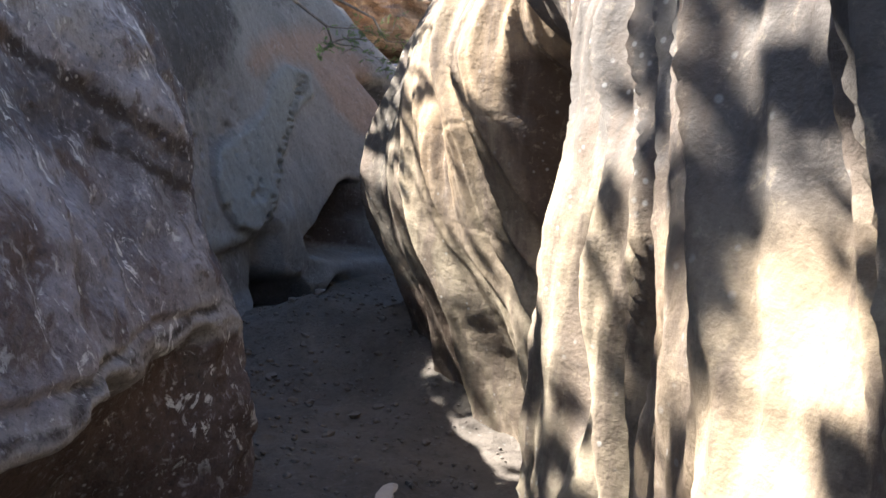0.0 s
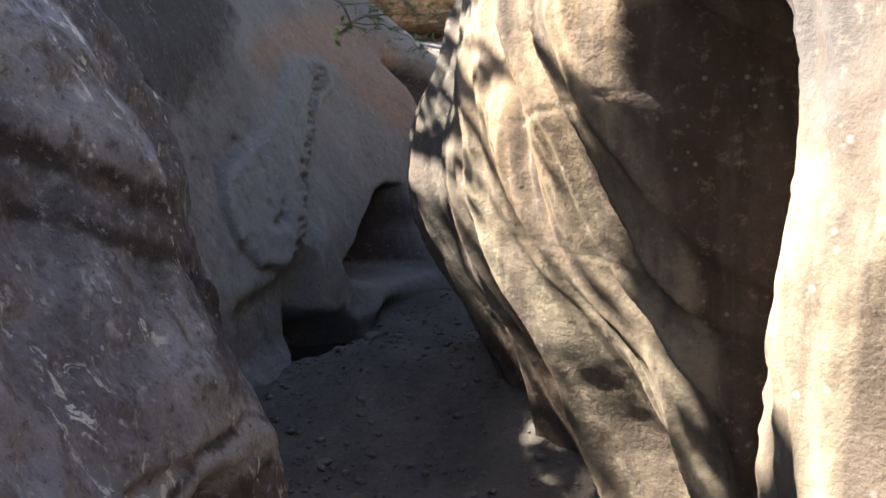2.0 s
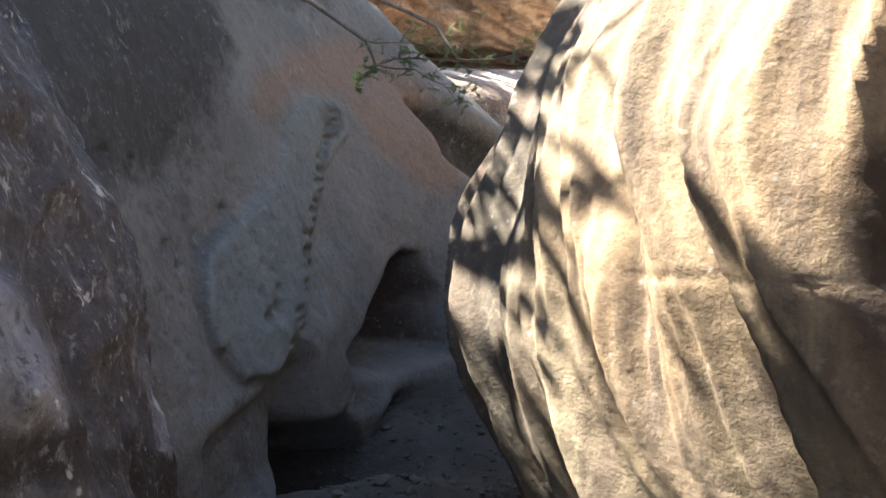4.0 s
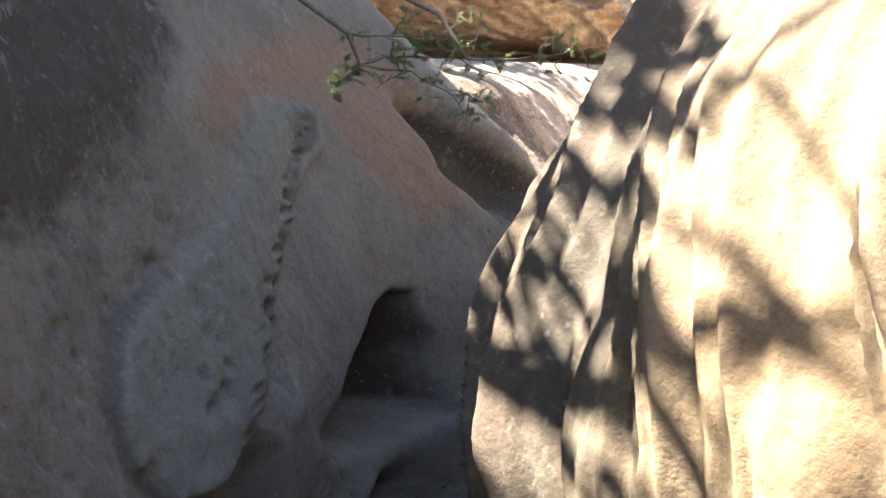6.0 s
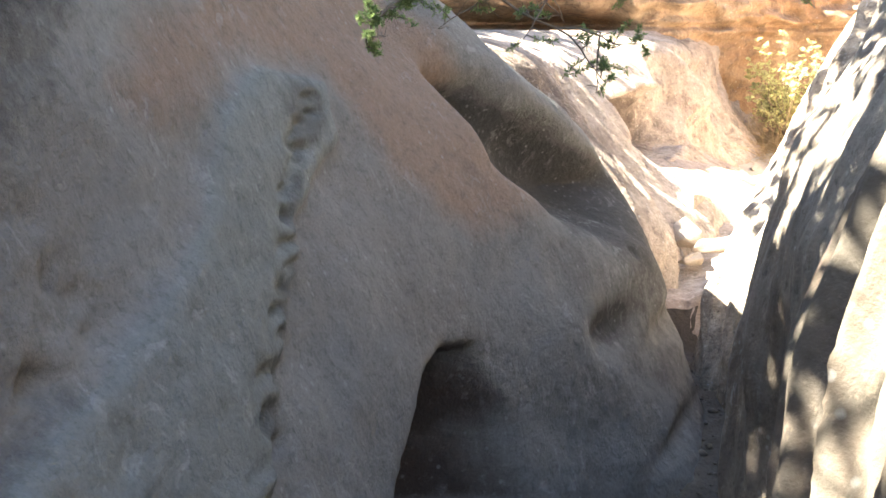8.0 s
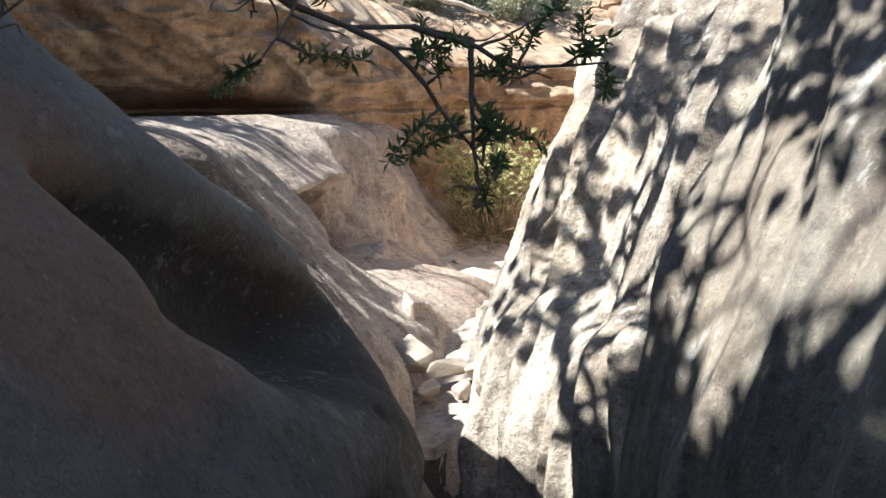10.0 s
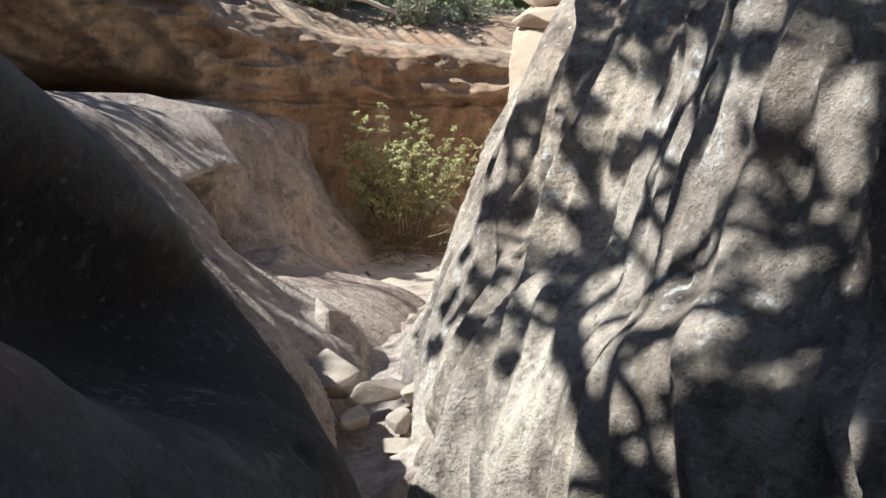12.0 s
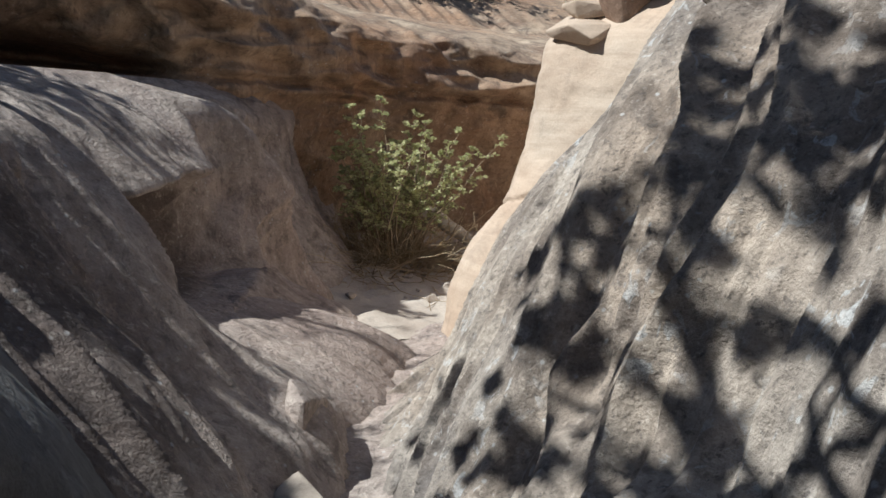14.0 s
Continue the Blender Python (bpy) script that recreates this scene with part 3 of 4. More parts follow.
# ---- floor ----
def floor_height(x, y):
    base = np.interp(y, (-4, 2, 4.5, 5.2, 6.5, 8.6, 9.28, 9.38, 10.5, 13.0, 15), (0.0, 0.03, 0.12, 0.16, 0.1, 0.12, 0.14, 0.38, 0.5, 0.58, 0.75))
    base += 0.20 * math.exp(-((x + 0.50) / 0.45) ** 2 - ((y - 5.30) / 0.50) ** 2) - 0.34 * math.exp(-((x + 0.95) / 0.40) ** 2 - ((y - 6.15) / 0.32) ** 2)
    base += 0.22 * math.exp(-((x - 0.15) / 0.30) ** 2 - ((y - 5.2) / 0.8) ** 2)
    return base + 0.05 * fractal(Vector((x * 1.1, y * 1.1, 0)), 4) + 0.02 * fractal(Vector((x * 9, y * 9, 3)), 4)


fx, fy = np.linspace(-2.2, 3.0, 150), np.linspace(-4.0, 9.36, 300)
fl = np.array([[(x, y, floor_height(x, y)) for y in fy] for x in fx])
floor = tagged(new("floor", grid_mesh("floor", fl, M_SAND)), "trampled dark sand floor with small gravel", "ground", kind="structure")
def channel_height(x, y):
    """The worn rock trough between the chute and the slope."""
    middle = 0.78 + 0.56 * (y - 10.0)
    return floor_height(x, y) - 0.03 + 0.55 * min(abs(x - middle), 0.7) ** 2 + 0.02 * fractal(Vector((x * 3.0, y * 1.2, 5)), 3)


cx, cy = np.linspace(-0.6, 3.2, 150), np.linspace(9.30, 12.30, 150)
cf = np.array([[(x, y, channel_height(x, y)) for y in cy] for x in cx])
channel_floor = tagged(new("channel_floor", grid_mesh("channel_floor", cf, M_CHUTE)), "smooth worn rock trough between the canyon walls", "ground", kind="structure")
bx, by = np.linspace(-0.6, 6.0, 190), np.linspace(12.0, 15.0, 130)
bf = np.array([[(x, y, floor_height(x, y) + 0.02 * max(0.0, noise.noise(Vector((x * 2.1, y * 5.0, 7)))) - 0.12 * max(0.0, 12.2 - y)) for y in by] for x in bx])
basin_floor = tagged(new("basin_floor", grid_mesh("basin_floor", bf, M_BASIN)), "pale sandy rock floor of the basin", "ground", kind="structure")
gx = np.linspace(-300, 300, 40)
gr = np.array([[(x, y, -0.8) for y in gx] for x in gx])
ground = tagged(new("ground", grid_mesh("ground", gr, M_BANK)), "sandy desert ground", "ground", kind="structure")


# ---- further rock ----
M_PILLAR = sandstone("sandstone_pillar", (0.55, 0.46, 0.37), (0.44, 0.34, 0.26), (0.48, 0.34, 0.24), stain=0.2, bands=0.3)
M_STONE = sandstone("loose_stone", (0.46, 0.40, 0.34), (0.34, 0.28, 0.23), (0.42, 0.32, 0.25), stain=0.3, grit=0.8)
M_GRAVEL = sandstone("dark_gravel", (0.151, 0.129, 0.113), (0.0819, 0.0693, 0.0599), (0.12, 0.0945, 0.0788), stain=0.3, grit=0.8)
M_RED = sandstone("red_boulder", (0.38, 0.28, 0.205), (0.22, 0.14, 0.10), (0.31, 0.19, 0.125), stain=0.6, flecks=0.6, grit=0.9)
wall_pillar = rock_wall("wall_pillar", (0.4, 0.9, 1.15, 1.4, 1.6, 1.8, 2.0, 2.2), [
    (11.0, 2.6, 2.7, 2.8, 2.9, 2.95, 3.0, 3.05, 3.2),
    (11.6, 2.2, 2.34, 2.47, 2.58, 2.63, 2.67, 2.72, 2.9),
    (12.0, 2.1, 2.25, 2.40, 2.51, 2.56, 2.60, 2.65, 2.9),
    (12.5, 2.5, 2.65, 2.8, 2.9, 2.95, 3.0, 3.05, 3.3),
    (13.2, 3.5, 3.6, 3.7, 3.7, 3.8, 3.85, 3.9, 4.1),
    (14.2, 4.4, 4.5, 4.5, 4.6, 4.6, 4.6, 4.7, 4.9),
    (15.5, 5.2, 5.2, 5.2, 5.2, 5.2, 5.2, 5.3, 5.5),
], 1, M_PILLAR, rough=0.025, nu=260, nv=140, seed=11.0, carve=lambda U, V: crack(U, V, 11.2, 1.35, 12.2, 1.15, 0.012, 0.03))
tagged(wall_pillar, "sunlit pale orange sandstone buttress with a crack", "rock wall")


# ---- things: shared builders ----
def part(name, bm, material, parent=None, label=""):
    """Links a bmesh as one mesh object, under a thing if one is given."""
    me = bpy.data.meshes.new(name)
    bm.to_mesh(me)
    bm.free()
    me.materials.append(material)
    ob = new(name, me)
    if parent:
        ob.parent = parent
    return tagged(ob, label)


def raw(name, verts, faces, material, parent=None, label="", shade=True):
    me = bpy.data.meshes.new(name)
    me.from_pydata(verts, [], faces)
    me.polygons.foreach_set("use_smooth", [shade] * len(me.polygons))
    me.materials.append(material)
    ob = new(name, me)
    if parent:
        ob.parent = parent
    return tagged(ob, label)


def stone_mesh(size, seed, sharp=0.5, detail=3):
    """An angular stone about its centre: a hull of random corners with worn edges."""
    rng = random.Random(seed)
    bm = bmesh.new()
    for _ in range(13):
        d = Vector((rng.gauss(0, 1), rng.gauss(0, 1), rng.gauss(0, 1))).normalized()
        d = Vector([math.copysign(abs(c) ** (1.6 - sharp), c) for c in d]) * rng.uniform(0.85, 1.1)
        bm.verts.new((d.x * size[0], d.y * size[1], d.z * size[2]))
    got = bmesh.ops.convex_hull(bm, input=bm.verts)
    bmesh.ops.delete(bm, geom=[g for g in got["geom_interior"] if isinstance(g, bmesh.types.BMVert)], context="VERTS")
    bmesh.ops.dissolve_limit(bm, angle_limit=0.25, verts=bm.verts, edges=bm.edges)
    bmesh.ops.bevel(bm, geom=bm.edges[:], offset=min(size) * 0.16, segments=2, affect="EDGES", profile=0.6)
    if detail > 3:
        bmesh.ops.triangulate(bm, faces=bm.faces)
        bmesh.ops.subdivide_edges(bm, edges=bm.edges, cuts=2, use_grid_fill=True)
        off = Vector((seed * 3.7, seed * 1.3, 0))
        for v in bm.verts:
            v.co *= 1 + 0.07 * fractal(v.co * (1.2 / max(size)) + off, 4)
    for f in bm.faces:
        f.smooth = detail > 3
    return bm


def stone(name, at, size, turn, seed, material, label, category="stone", group="", sharp=0.75):
    ob = part(name, stone_mesh(size, seed, sharp=sharp, detail=4 if max(size) > 0.08 else 3), material)
    ob.matrix_world = pose(*at, *turn)
    return tagged(ob, label, category, group)


def tube(points, radii, sides=6):
    """Vertices and faces of a tapered tube along points."""
    vs, fs = [], []
    side = Vector((0.31, 0.87, 0.38))
    for i, p in enumerate(points):
        d = (points[min(i + 1, len(points) - 1)] - points[max(i - 1, 0)]).normalized()
        a = d.cross(side)
        a = a.normalized() if a.length > 1e-4 else Vector((1, 0, 0))
        b = d.cross(a)
        for k in range(sides):
            w = 2 * math.pi * k / sides
            vs.append(p + (a * math.cos(w) + b * math.sin(w)) * radii[i])
    for i in range(len(points) - 1):
        for k in range(sides):
            a, b = i * sides + k, i * sides + (k + 1) % sides
            fs.append((a, b, b + sides, a + sides))
    return vs, fs


class Soup:
    """Gathers many small pieces into one mesh."""

    def __init__(self):
        self.v, self.f = [], []

    def add(self, vs, fs):
        n = len(self.v)
        self.v += [tuple(p) for p in vs]
        self.f += [tuple(n + i for i in f) for f in fs]

    def leaf(self, at, way, size, wide, rng):
        """A small folded leaf."""
        way = way.normalized()
        a = way.cross(Vector((rng.gauss(0, 1), rng.gauss(0, 1), rng.gauss(0, 1))))
        a = a.normalized() * size * wide
        up = way.cross(a).normalized() * size * 0.12
        mid = at + way * size * 0.5
        self.add((at, mid + a + up, at + way * size, mid - a + up, mid), ((0, 1, 4), (1, 2, 4), (2, 3, 4), (3, 0, 4)))


def wander(start, way, length, steps, rng, bend=0.35, sag=0.0):
    pts, p, d = [start.copy()], start.copy(), way.normalized()
    for _ in range(steps):
        d = (d + Vector((rng.gauss(0, bend), rng.gauss(0, bend), rng.gauss(0, bend) - sag))).normalized()
        p = p + d * length / steps
        pts.append(p.copy())
    return pts


def leaf_material(name, light, dark, glow=0.35):
    m = Mat(name, 0.55, 0.3)
    isl = m.node("ShaderNodeNewGeometry").outputs["Random Per Island"]
    col = m.mix(isl, dark, light)
    col = m.mix(m.ramp(m.noise(2.0, 3), (0.35, 0.0), (0.7, 0.5)), col, tuple(0.6 * c for c in dark))
    m.done(col)
    tr = m.node("ShaderNodeBsdfTranslucent")
    m.link(col, tr.inputs["Color"])
    mx = m.node("ShaderNodeMixShader", Fac=glow)
    m.link(m.b.outputs[0], mx.inputs[1])
    m.link(tr.outputs[0], mx.inputs[2])
    m.link(mx.outputs[0], m.t.nodes["Material Output"].inputs["Surface"])
    return m.m


def bark_material(name, pale, dark):
    m = Mat(name, 0.9, 0.2)
    n = m.noise(1.0, 6, 0.7, 0.5, m.stretch(30, 30, 5))
    return m.done(m.mix(m.ramp(n, (0.35, 0.0), (0.65, 1.0)), dark, pale), n, 0.6, 0.01)


M_BARK = bark_material("bark", (0.27, 0.23, 0.20), (0.12, 0.10, 0.085))
M_TWIG = bark_material("dry_twig", (0.40, 0.33, 0.24), (0.24, 0.18, 0.12))
M_LOG = bark_material("bleached_wood", (0.58, 0.52, 0.45), (0.40, 0.34, 0.28))
M_JUNIPER = leaf_material("juniper_scale", (0.17, 0.20, 0.10), (0.07, 0.10, 0.05), 0.25)
M_JUNIPER_SPRIG = leaf_material("juniper_sprig", (0.30, 0.38, 0.16), (0.12, 0.19, 0.08), 0.4)
# Lighter copy of the juniper leaf, with the sunlight put into its colour.
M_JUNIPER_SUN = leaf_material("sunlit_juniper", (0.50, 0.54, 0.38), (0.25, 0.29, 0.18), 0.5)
M_OAK = leaf_material("oak_leaf", (0.60, 0.68, 0.38), (0.34, 0.44, 0.19), 0.6)
M_SAGE = leaf_material("grey_leaf", (0.52, 0.53, 0.40), (0.30, 0.31, 0.22), 0.45)
M_SHRUB = leaf_material("shrub_leaf", (0.74, 0.72, 0.42), (0.44, 0.46, 0.22), 0.6)
M_STRAW = leaf_material("straw", (0.62, 0.50, 0.33), (0.40, 0.29, 0.18), 0.3)


def tree(name, seed, height, spread, base, leafmat, clumps, leaves, leaf, clump, label, flat=0.6, limbs=7, wide=0.4):
    """A tree: tapered trunk, limbs, and a crown of many leaf clumps at the limbs' ends."""
    rng = random.Random(seed)
    root = tagged(new(name), label, "tree")
    wood, crown = Soup(), Soup()
    trunk = wander(Vector((0, 0, -0.15)), Vector((rng.uniform(-0.2, 0.2), rng.uniform(-0.2, 0.2), 1)), height * 0.6, 9, rng, 0.12)
    wood.add(*tube(trunk, [base * (1 - 0.06 * i) for i in range(10)], 9))
    raw("trunk", wood.v, wood.f, M_BARK, root)
    tips = []
    for k in range(limbs):
        w = 2 * math.pi * (k + rng.uniform(-0.3, 0.3)) / limbs
        p = trunk[rng.randint(3, 9)]
        way = Vector((math.cos(w), math.sin(w), rng.uniform(0.25, 0.9)))
        pts = wander(p, way, spread * rng.uniform(0.7, 1.05), 8, rng, 0.2)
        limb = Soup()
        limb.add(*tube(pts, [base * 0.42 * (1 - 0.1 * i) for i in range(9)], 6))
        for q in pts[2:]:
            for _ in range(2):
                tw = wander(q, Vector((rng.gauss(0, 1), rng.gauss(0, 1), rng.gauss(0.2, 0.6))), spread * 0.4, 5, rng, 0.3)
                limb.add(*tube(tw, [base * 0.13 * (1 - 0.15 * i) for i in range(6)], 4))
                tips += tw[2:]
        raw("limb", limb.v, limb.f, M_BARK, root)
    for _ in range(clumps):
        c = rng.choice(tips) + Vector((rng.gauss(0, 0.06), rng.gauss(0, 0.06), rng.gauss(0, 0.06))) * spread
        r = clump * rng.uniform(0.6, 1.3)
        for _ in range(leaves):
            o = Vector((rng.gauss(0, 0.45), rng.gauss(0, 0.45), rng.gauss(0, 0.45 * flat))) * r
            crown.leaf(c + o, o + Vector((0, 0, 0.03)) + Vector((rng.gauss(0, 0.05), rng.gauss(0, 0.05), rng.gauss(0, 0.05))), leaf * rng.uniform(0.7, 1.3), wide, rng)
    raw("crown", crown.v, crown.f, leafmat, root, shade=False)
    return root


# ---- trees that shade the canyon from its rim, out of sight overhead ----
shade_tree = tree("juniper_tree", 11, 4.6, 2.0, 0.16, M_JUNIPER, 250, 54, 0.12, 0.21, "unseen dark green juniper tree on the canyon rim, placed for shade", limbs=9)
shade_tree.matrix_world = pose(-2.0, 14.0, 2.2, 0, 0, 336) @ Matrix.Scale(0.7, 4)
tagged(shade_tree, group="junipers on the rim")
# The five with x above 3 are added, unseen, to block skylight.
for x, y, z, turn, size in ((-2.5, 1.0, 2.2, 115, 1.0), (-5.5, 7.5, 2.2, 312, 1.33), (-4.5, 7.0, 2.2, 163, 0.7), (3.4, 6.2, 2.4, 75, 1.2), (3.6, 8.6, 2.4, 310, 1.35), (3.2, 3.6, 2.4, 180, 1.2), (4.2, 10.6, 2.4, 15, 1.1), (3.2, 1.0, 2.4, 95, 1.2),):
    copy_thing(shade_tree, pose(x, y, z, 0, 0, turn) @ Matrix.Scale(size, 4))
thin_tree = tree("juniper_tree", 17, 4.6, 2.0, 0.14, M_JUNIPER, 110, 54, 0.12, 0.22, "thin old juniper tree with an open crown", limbs=8)
thin_tree.matrix_world = pose(-5.09, 3.39, 2.2, 0, 0, 325)
tagged(thin_tree, group="thin junipers on the rim")
for x, y, z, turn, size in ((-4.19, 6.3, 2.2, 282, 0.58), (-2.0, 7.91, 2.2, 279, 0.58), (-4.46, 10.47, 2.2, 251, 1.0), (-5.0, 12.0, 2.2, 146, 1.0), (-3.66, 0.41, 2.2, 53, 0.91), (-2.92, 0.32, 2.2, 216, 0.91), (-4.0, 11.0, 2.2, 271, 0.7), (-3.65, 8.15, 2.2, 135, 0.7), (-3.44, 8.88, 2.2, 177, 0.6)):
    copy_thing(thin_tree, pose(x, y, z, 0, 0, turn) @ Matrix.Scale(size, 4))

open_tree = tree("juniper_tree", 41, 4.4, 1.9, 0.13, M_JUNIPER, 24, 46, 0.11, 0.24, "half-bare old juniper tree on the canyon rim", limbs=8)
open_tree.matrix_world = pose(-2.2, 8.65, 2.2, 0, 0, 215) @ Matrix.Scale(1.15, 4)
tagged(open_tree, group="half-bare junipers on the rim")
for x, y, z, turn, size in ((-2.2, 12.7, 2.2, 250, 0.65), (-2.85, 5.74, 2.2, 187, 0.69)):
    copy_thing(open_tree, pose(x, y, z, 0, 0, turn) @ Matrix.Scale(size, 4))

# Unseen slim crowns, added to throw narrow shadows on the walls.
slim_tree = tree("juniper_tree", 29, 3.6, 0.45, 0.09, M_JUNIPER, 230, 40, 0.09, 0.17, "unseen slim upright juniper added on the canyon rim for shade", limbs=10)
slim_tree.matrix_world = pose(-3.23, 5.89, 2.2, 0, 0, 208)
tagged(slim_tree, group="slim junipers on the rim")
for x, y, z, turn, size in ((-2.63, 3.94, 2.2, 210, 1.04), (-2.5, 3.0, 2.2, 142, 0.59), (-2.0, 12.0, 2.2, 23, 0.7)):
    copy_thing(slim_tree, pose(x, y, z, 0, 0, turn) @ Matrix.Scale(size, 4))


# ---- trees and brush beyond the far wall ----
far_oak = tree("oak_tree", 5, 3.4, 1.7, 0.10, M_OAK, 200, 46, 0.10, 0.24, "leafy green scrub oak on the sunny bank", limbs=9)
far_oak.matrix_world = pose(7.2, 21.5, 2.2, 0, 0, 0)
tagged(far_oak, group="oaks on the bank")
for x, y, z, turn, size in ((8.8, 20.5, 1.9, 80, 0.9), (6.0, 24.0, 2.6, 150, 1.0), (9.8, 24.5, 2.4, 220, 1.1), (11.5, 22.0, 2.0, 10, 1.0), (7.9, 27.0, 2.8, 95, 1.1), (12.5, 28.0, 2.6, 300, 1.2), (4.6, 27.5, 3.2, 40, 1.2), (2.6, 28.5, 3.4, 190, 1.25)):
    copy_thing(far_oak, pose(x, y, z, 0, 0, turn) @ Matrix.Scale(size, 4))
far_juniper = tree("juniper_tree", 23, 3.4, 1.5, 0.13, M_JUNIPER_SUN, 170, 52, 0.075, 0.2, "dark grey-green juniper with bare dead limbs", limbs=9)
far_juniper.matrix_world = pose(3.7, 20.0, 3.1, 0, 0, 40)
tagged(far_juniper, group="junipers on the bank")
for x, y, z, turn, size in ((5.3, 20.6, 2.7, 120, 0.85), (2.2, 20.5, 3.4, 200, 1.0), (0.6, 21.5, 3.5, 290, 1.1), (4.4, 23.5, 3.2, 330, 1.2), (-1.8, 20.5, 3.4, 20, 1.1)):
    copy_thing(far_juniper, pose(x, y, z, 0, 0, turn) @ Matrix.Scale(size, 4))


def brush(name, seed, height, spread, stems, leaves, leaf, leafmat, label, twigmat=M_TWIG):
    """A low desert bush: many thin stems with small leaves."""
    rng = random.Random(seed)
    root = tagged(new(name), label, "shrub")
    wood, green = Soup(), Soup()
    for _ in range(stems):
        w, r = rng.uniform(0, 2 * math.pi), rng.uniform(0, 0.25) * spread
        way = Vector((math.cos(w) * rng.uniform(0.1, 1.0) * spread / height, math.sin(w) * rng.uniform(0.1, 1.0) * spread / height, 1))
        pts = wander(Vector((math.cos(w) * r, math.sin(w) * r, -0.03)), way, height * rng.uniform(0.6, 1.05), 8, rng, 0.14)
        wood.add(*tube(pts, [0.007 * (1 - 0.1 * i) for i in range(9)], 4))
        for q in pts[3:]:
            for _ in range(leaves):
                o = Vector((rng.gauss(0, 1), rng.gauss(0, 1), rng.gauss(0.3, 1))).normalized()
                green.leaf(q + o * rng.uniform(0, 0.05) * height, o, leaf * rng.uniform(0.6, 1.3), 0.35, rng)
    raw("stem_tangle", wood.v, wood.f, twigmat, root)
    raw("foliage", green.v, green.f, leafmat, root, shade=False)
    return root


sage = brush("sagebrush", 3, 0.7, 0.55, 46, 8, 0.05, M_SAGE, "grey-green sagebrush on the sandy bank")
sage.matrix_world = pose(2.9, 18.3, 3.0)
tagged(sage, group="sagebrush on the bank")
for x, y, z, turn, size in ((3.9, 18.9, 2.9, 40, 1.2), (5.0, 18.7, 2.75, 100, 1.0), (6.0, 19.4, 2.7, 220, 1.2), (1.9, 17.9, 3.2, 80, 0.9), (4.5, 19.9, 2.9, 300, 1.4), (6.9, 19.8, 2.6, 10, 1.1), (1.1, 17.2, 3.3, 170, 1.0), (7.6, 19.0, 2.5, 60, 0.9), (3.2, 19.6, 3.1, 250, 1.4), (0.2, 17.6, 3.4, 310, 1.2)):
    copy_thing(sage, pose(x, y, z, 0, 0, turn) @ Matrix.Scale(size, 4))


# ---- the shrub in the basin ----
def basin_shrub():
    rng = random.Random(8)
    root = tagged(new("shrub"), "sunlit yellow-green shrub with straw-dry lower stems", "shrub")
    wood, green, dry = Soup(), Soup(), Soup()
    for k in range(34):
        w = rng.uniform(0, 2 * math.pi)
        lean, tall = rng.uniform(0.03, 0.46), rng.uniform(0.68, 1.12)
        tall *= 1.0 - 0.30 * lean
        pts = wander(Vector((math.cos(w) * 0.12 * rng.random(), math.sin(w) * 0.12 * rng.random(), -0.03)), Vector((math.cos(w) * lean, math.sin(w) * lean, 1)), tall, 12, rng, 0.09, -0.02)
        wood.add(*tube(pts, [0.006 * (1 - 0.07 * i) for i in range(13)], 4))
        for i, q in enumerate(pts[5:]):
            for _ in range(2 if rng.random() < 0.8 else 1):
                o = Vector((rng.gauss(0, 1), rng.gauss(0, 1), rng.gauss(0.5, 0.6))).normalized()
                tw = wander(q, o, 0.11 * (1.15 - i * 0.125), 4, rng, 0.25)
                wood.add(*tube(tw, [0.0022] * 5, 3))
                for r in tw[1:]:
                    for _ in range(4):
                        g = Vector((rng.gauss(0, 1), rng.gauss(0, 1), rng.gauss(0.4, 1))).normalized()
                        green.leaf(r, g, rng.uniform(0.012, 0.026), 0.42, rng)
    for k in range(800):
        w, d = rng.uniform(0, 2 * math.pi), abs(rng.gauss(0, 0.2))
        p = Vector((math.cos(w) * d, math.sin(w) * d, 0.0))
        pts = wander(p, Vector((math.cos(w) * rng.uniform(0, 1.4), math.sin(w) * rng.uniform(0, 1.4), rng.uniform(0.3, 1.2))), rng.uniform(0.2, 0.55), 6, rng, 0.3, 0.10)
        dry.add(*tube(pts, [0.0026, 0.0026, 0.0024, 0.0022, 0.002, 0.0016, 0.001], 3))
    raw("stem_tangle", wood.v, wood.f, M_TWIG, root)
    raw("foliage", green.v, green.f, M_SHRUB, root, shade=False)
    raw("dry_stem_tangle", dry.v, dry.f, M_STRAW, root, "tangled straw-coloured dry stems")
    return root


shrub = basin_shrub()
shrub.matrix_world = pose(2.60, 13.62, 0.60) @ Matrix.Diagonal((1.4, 1.15, 1.0, 1))


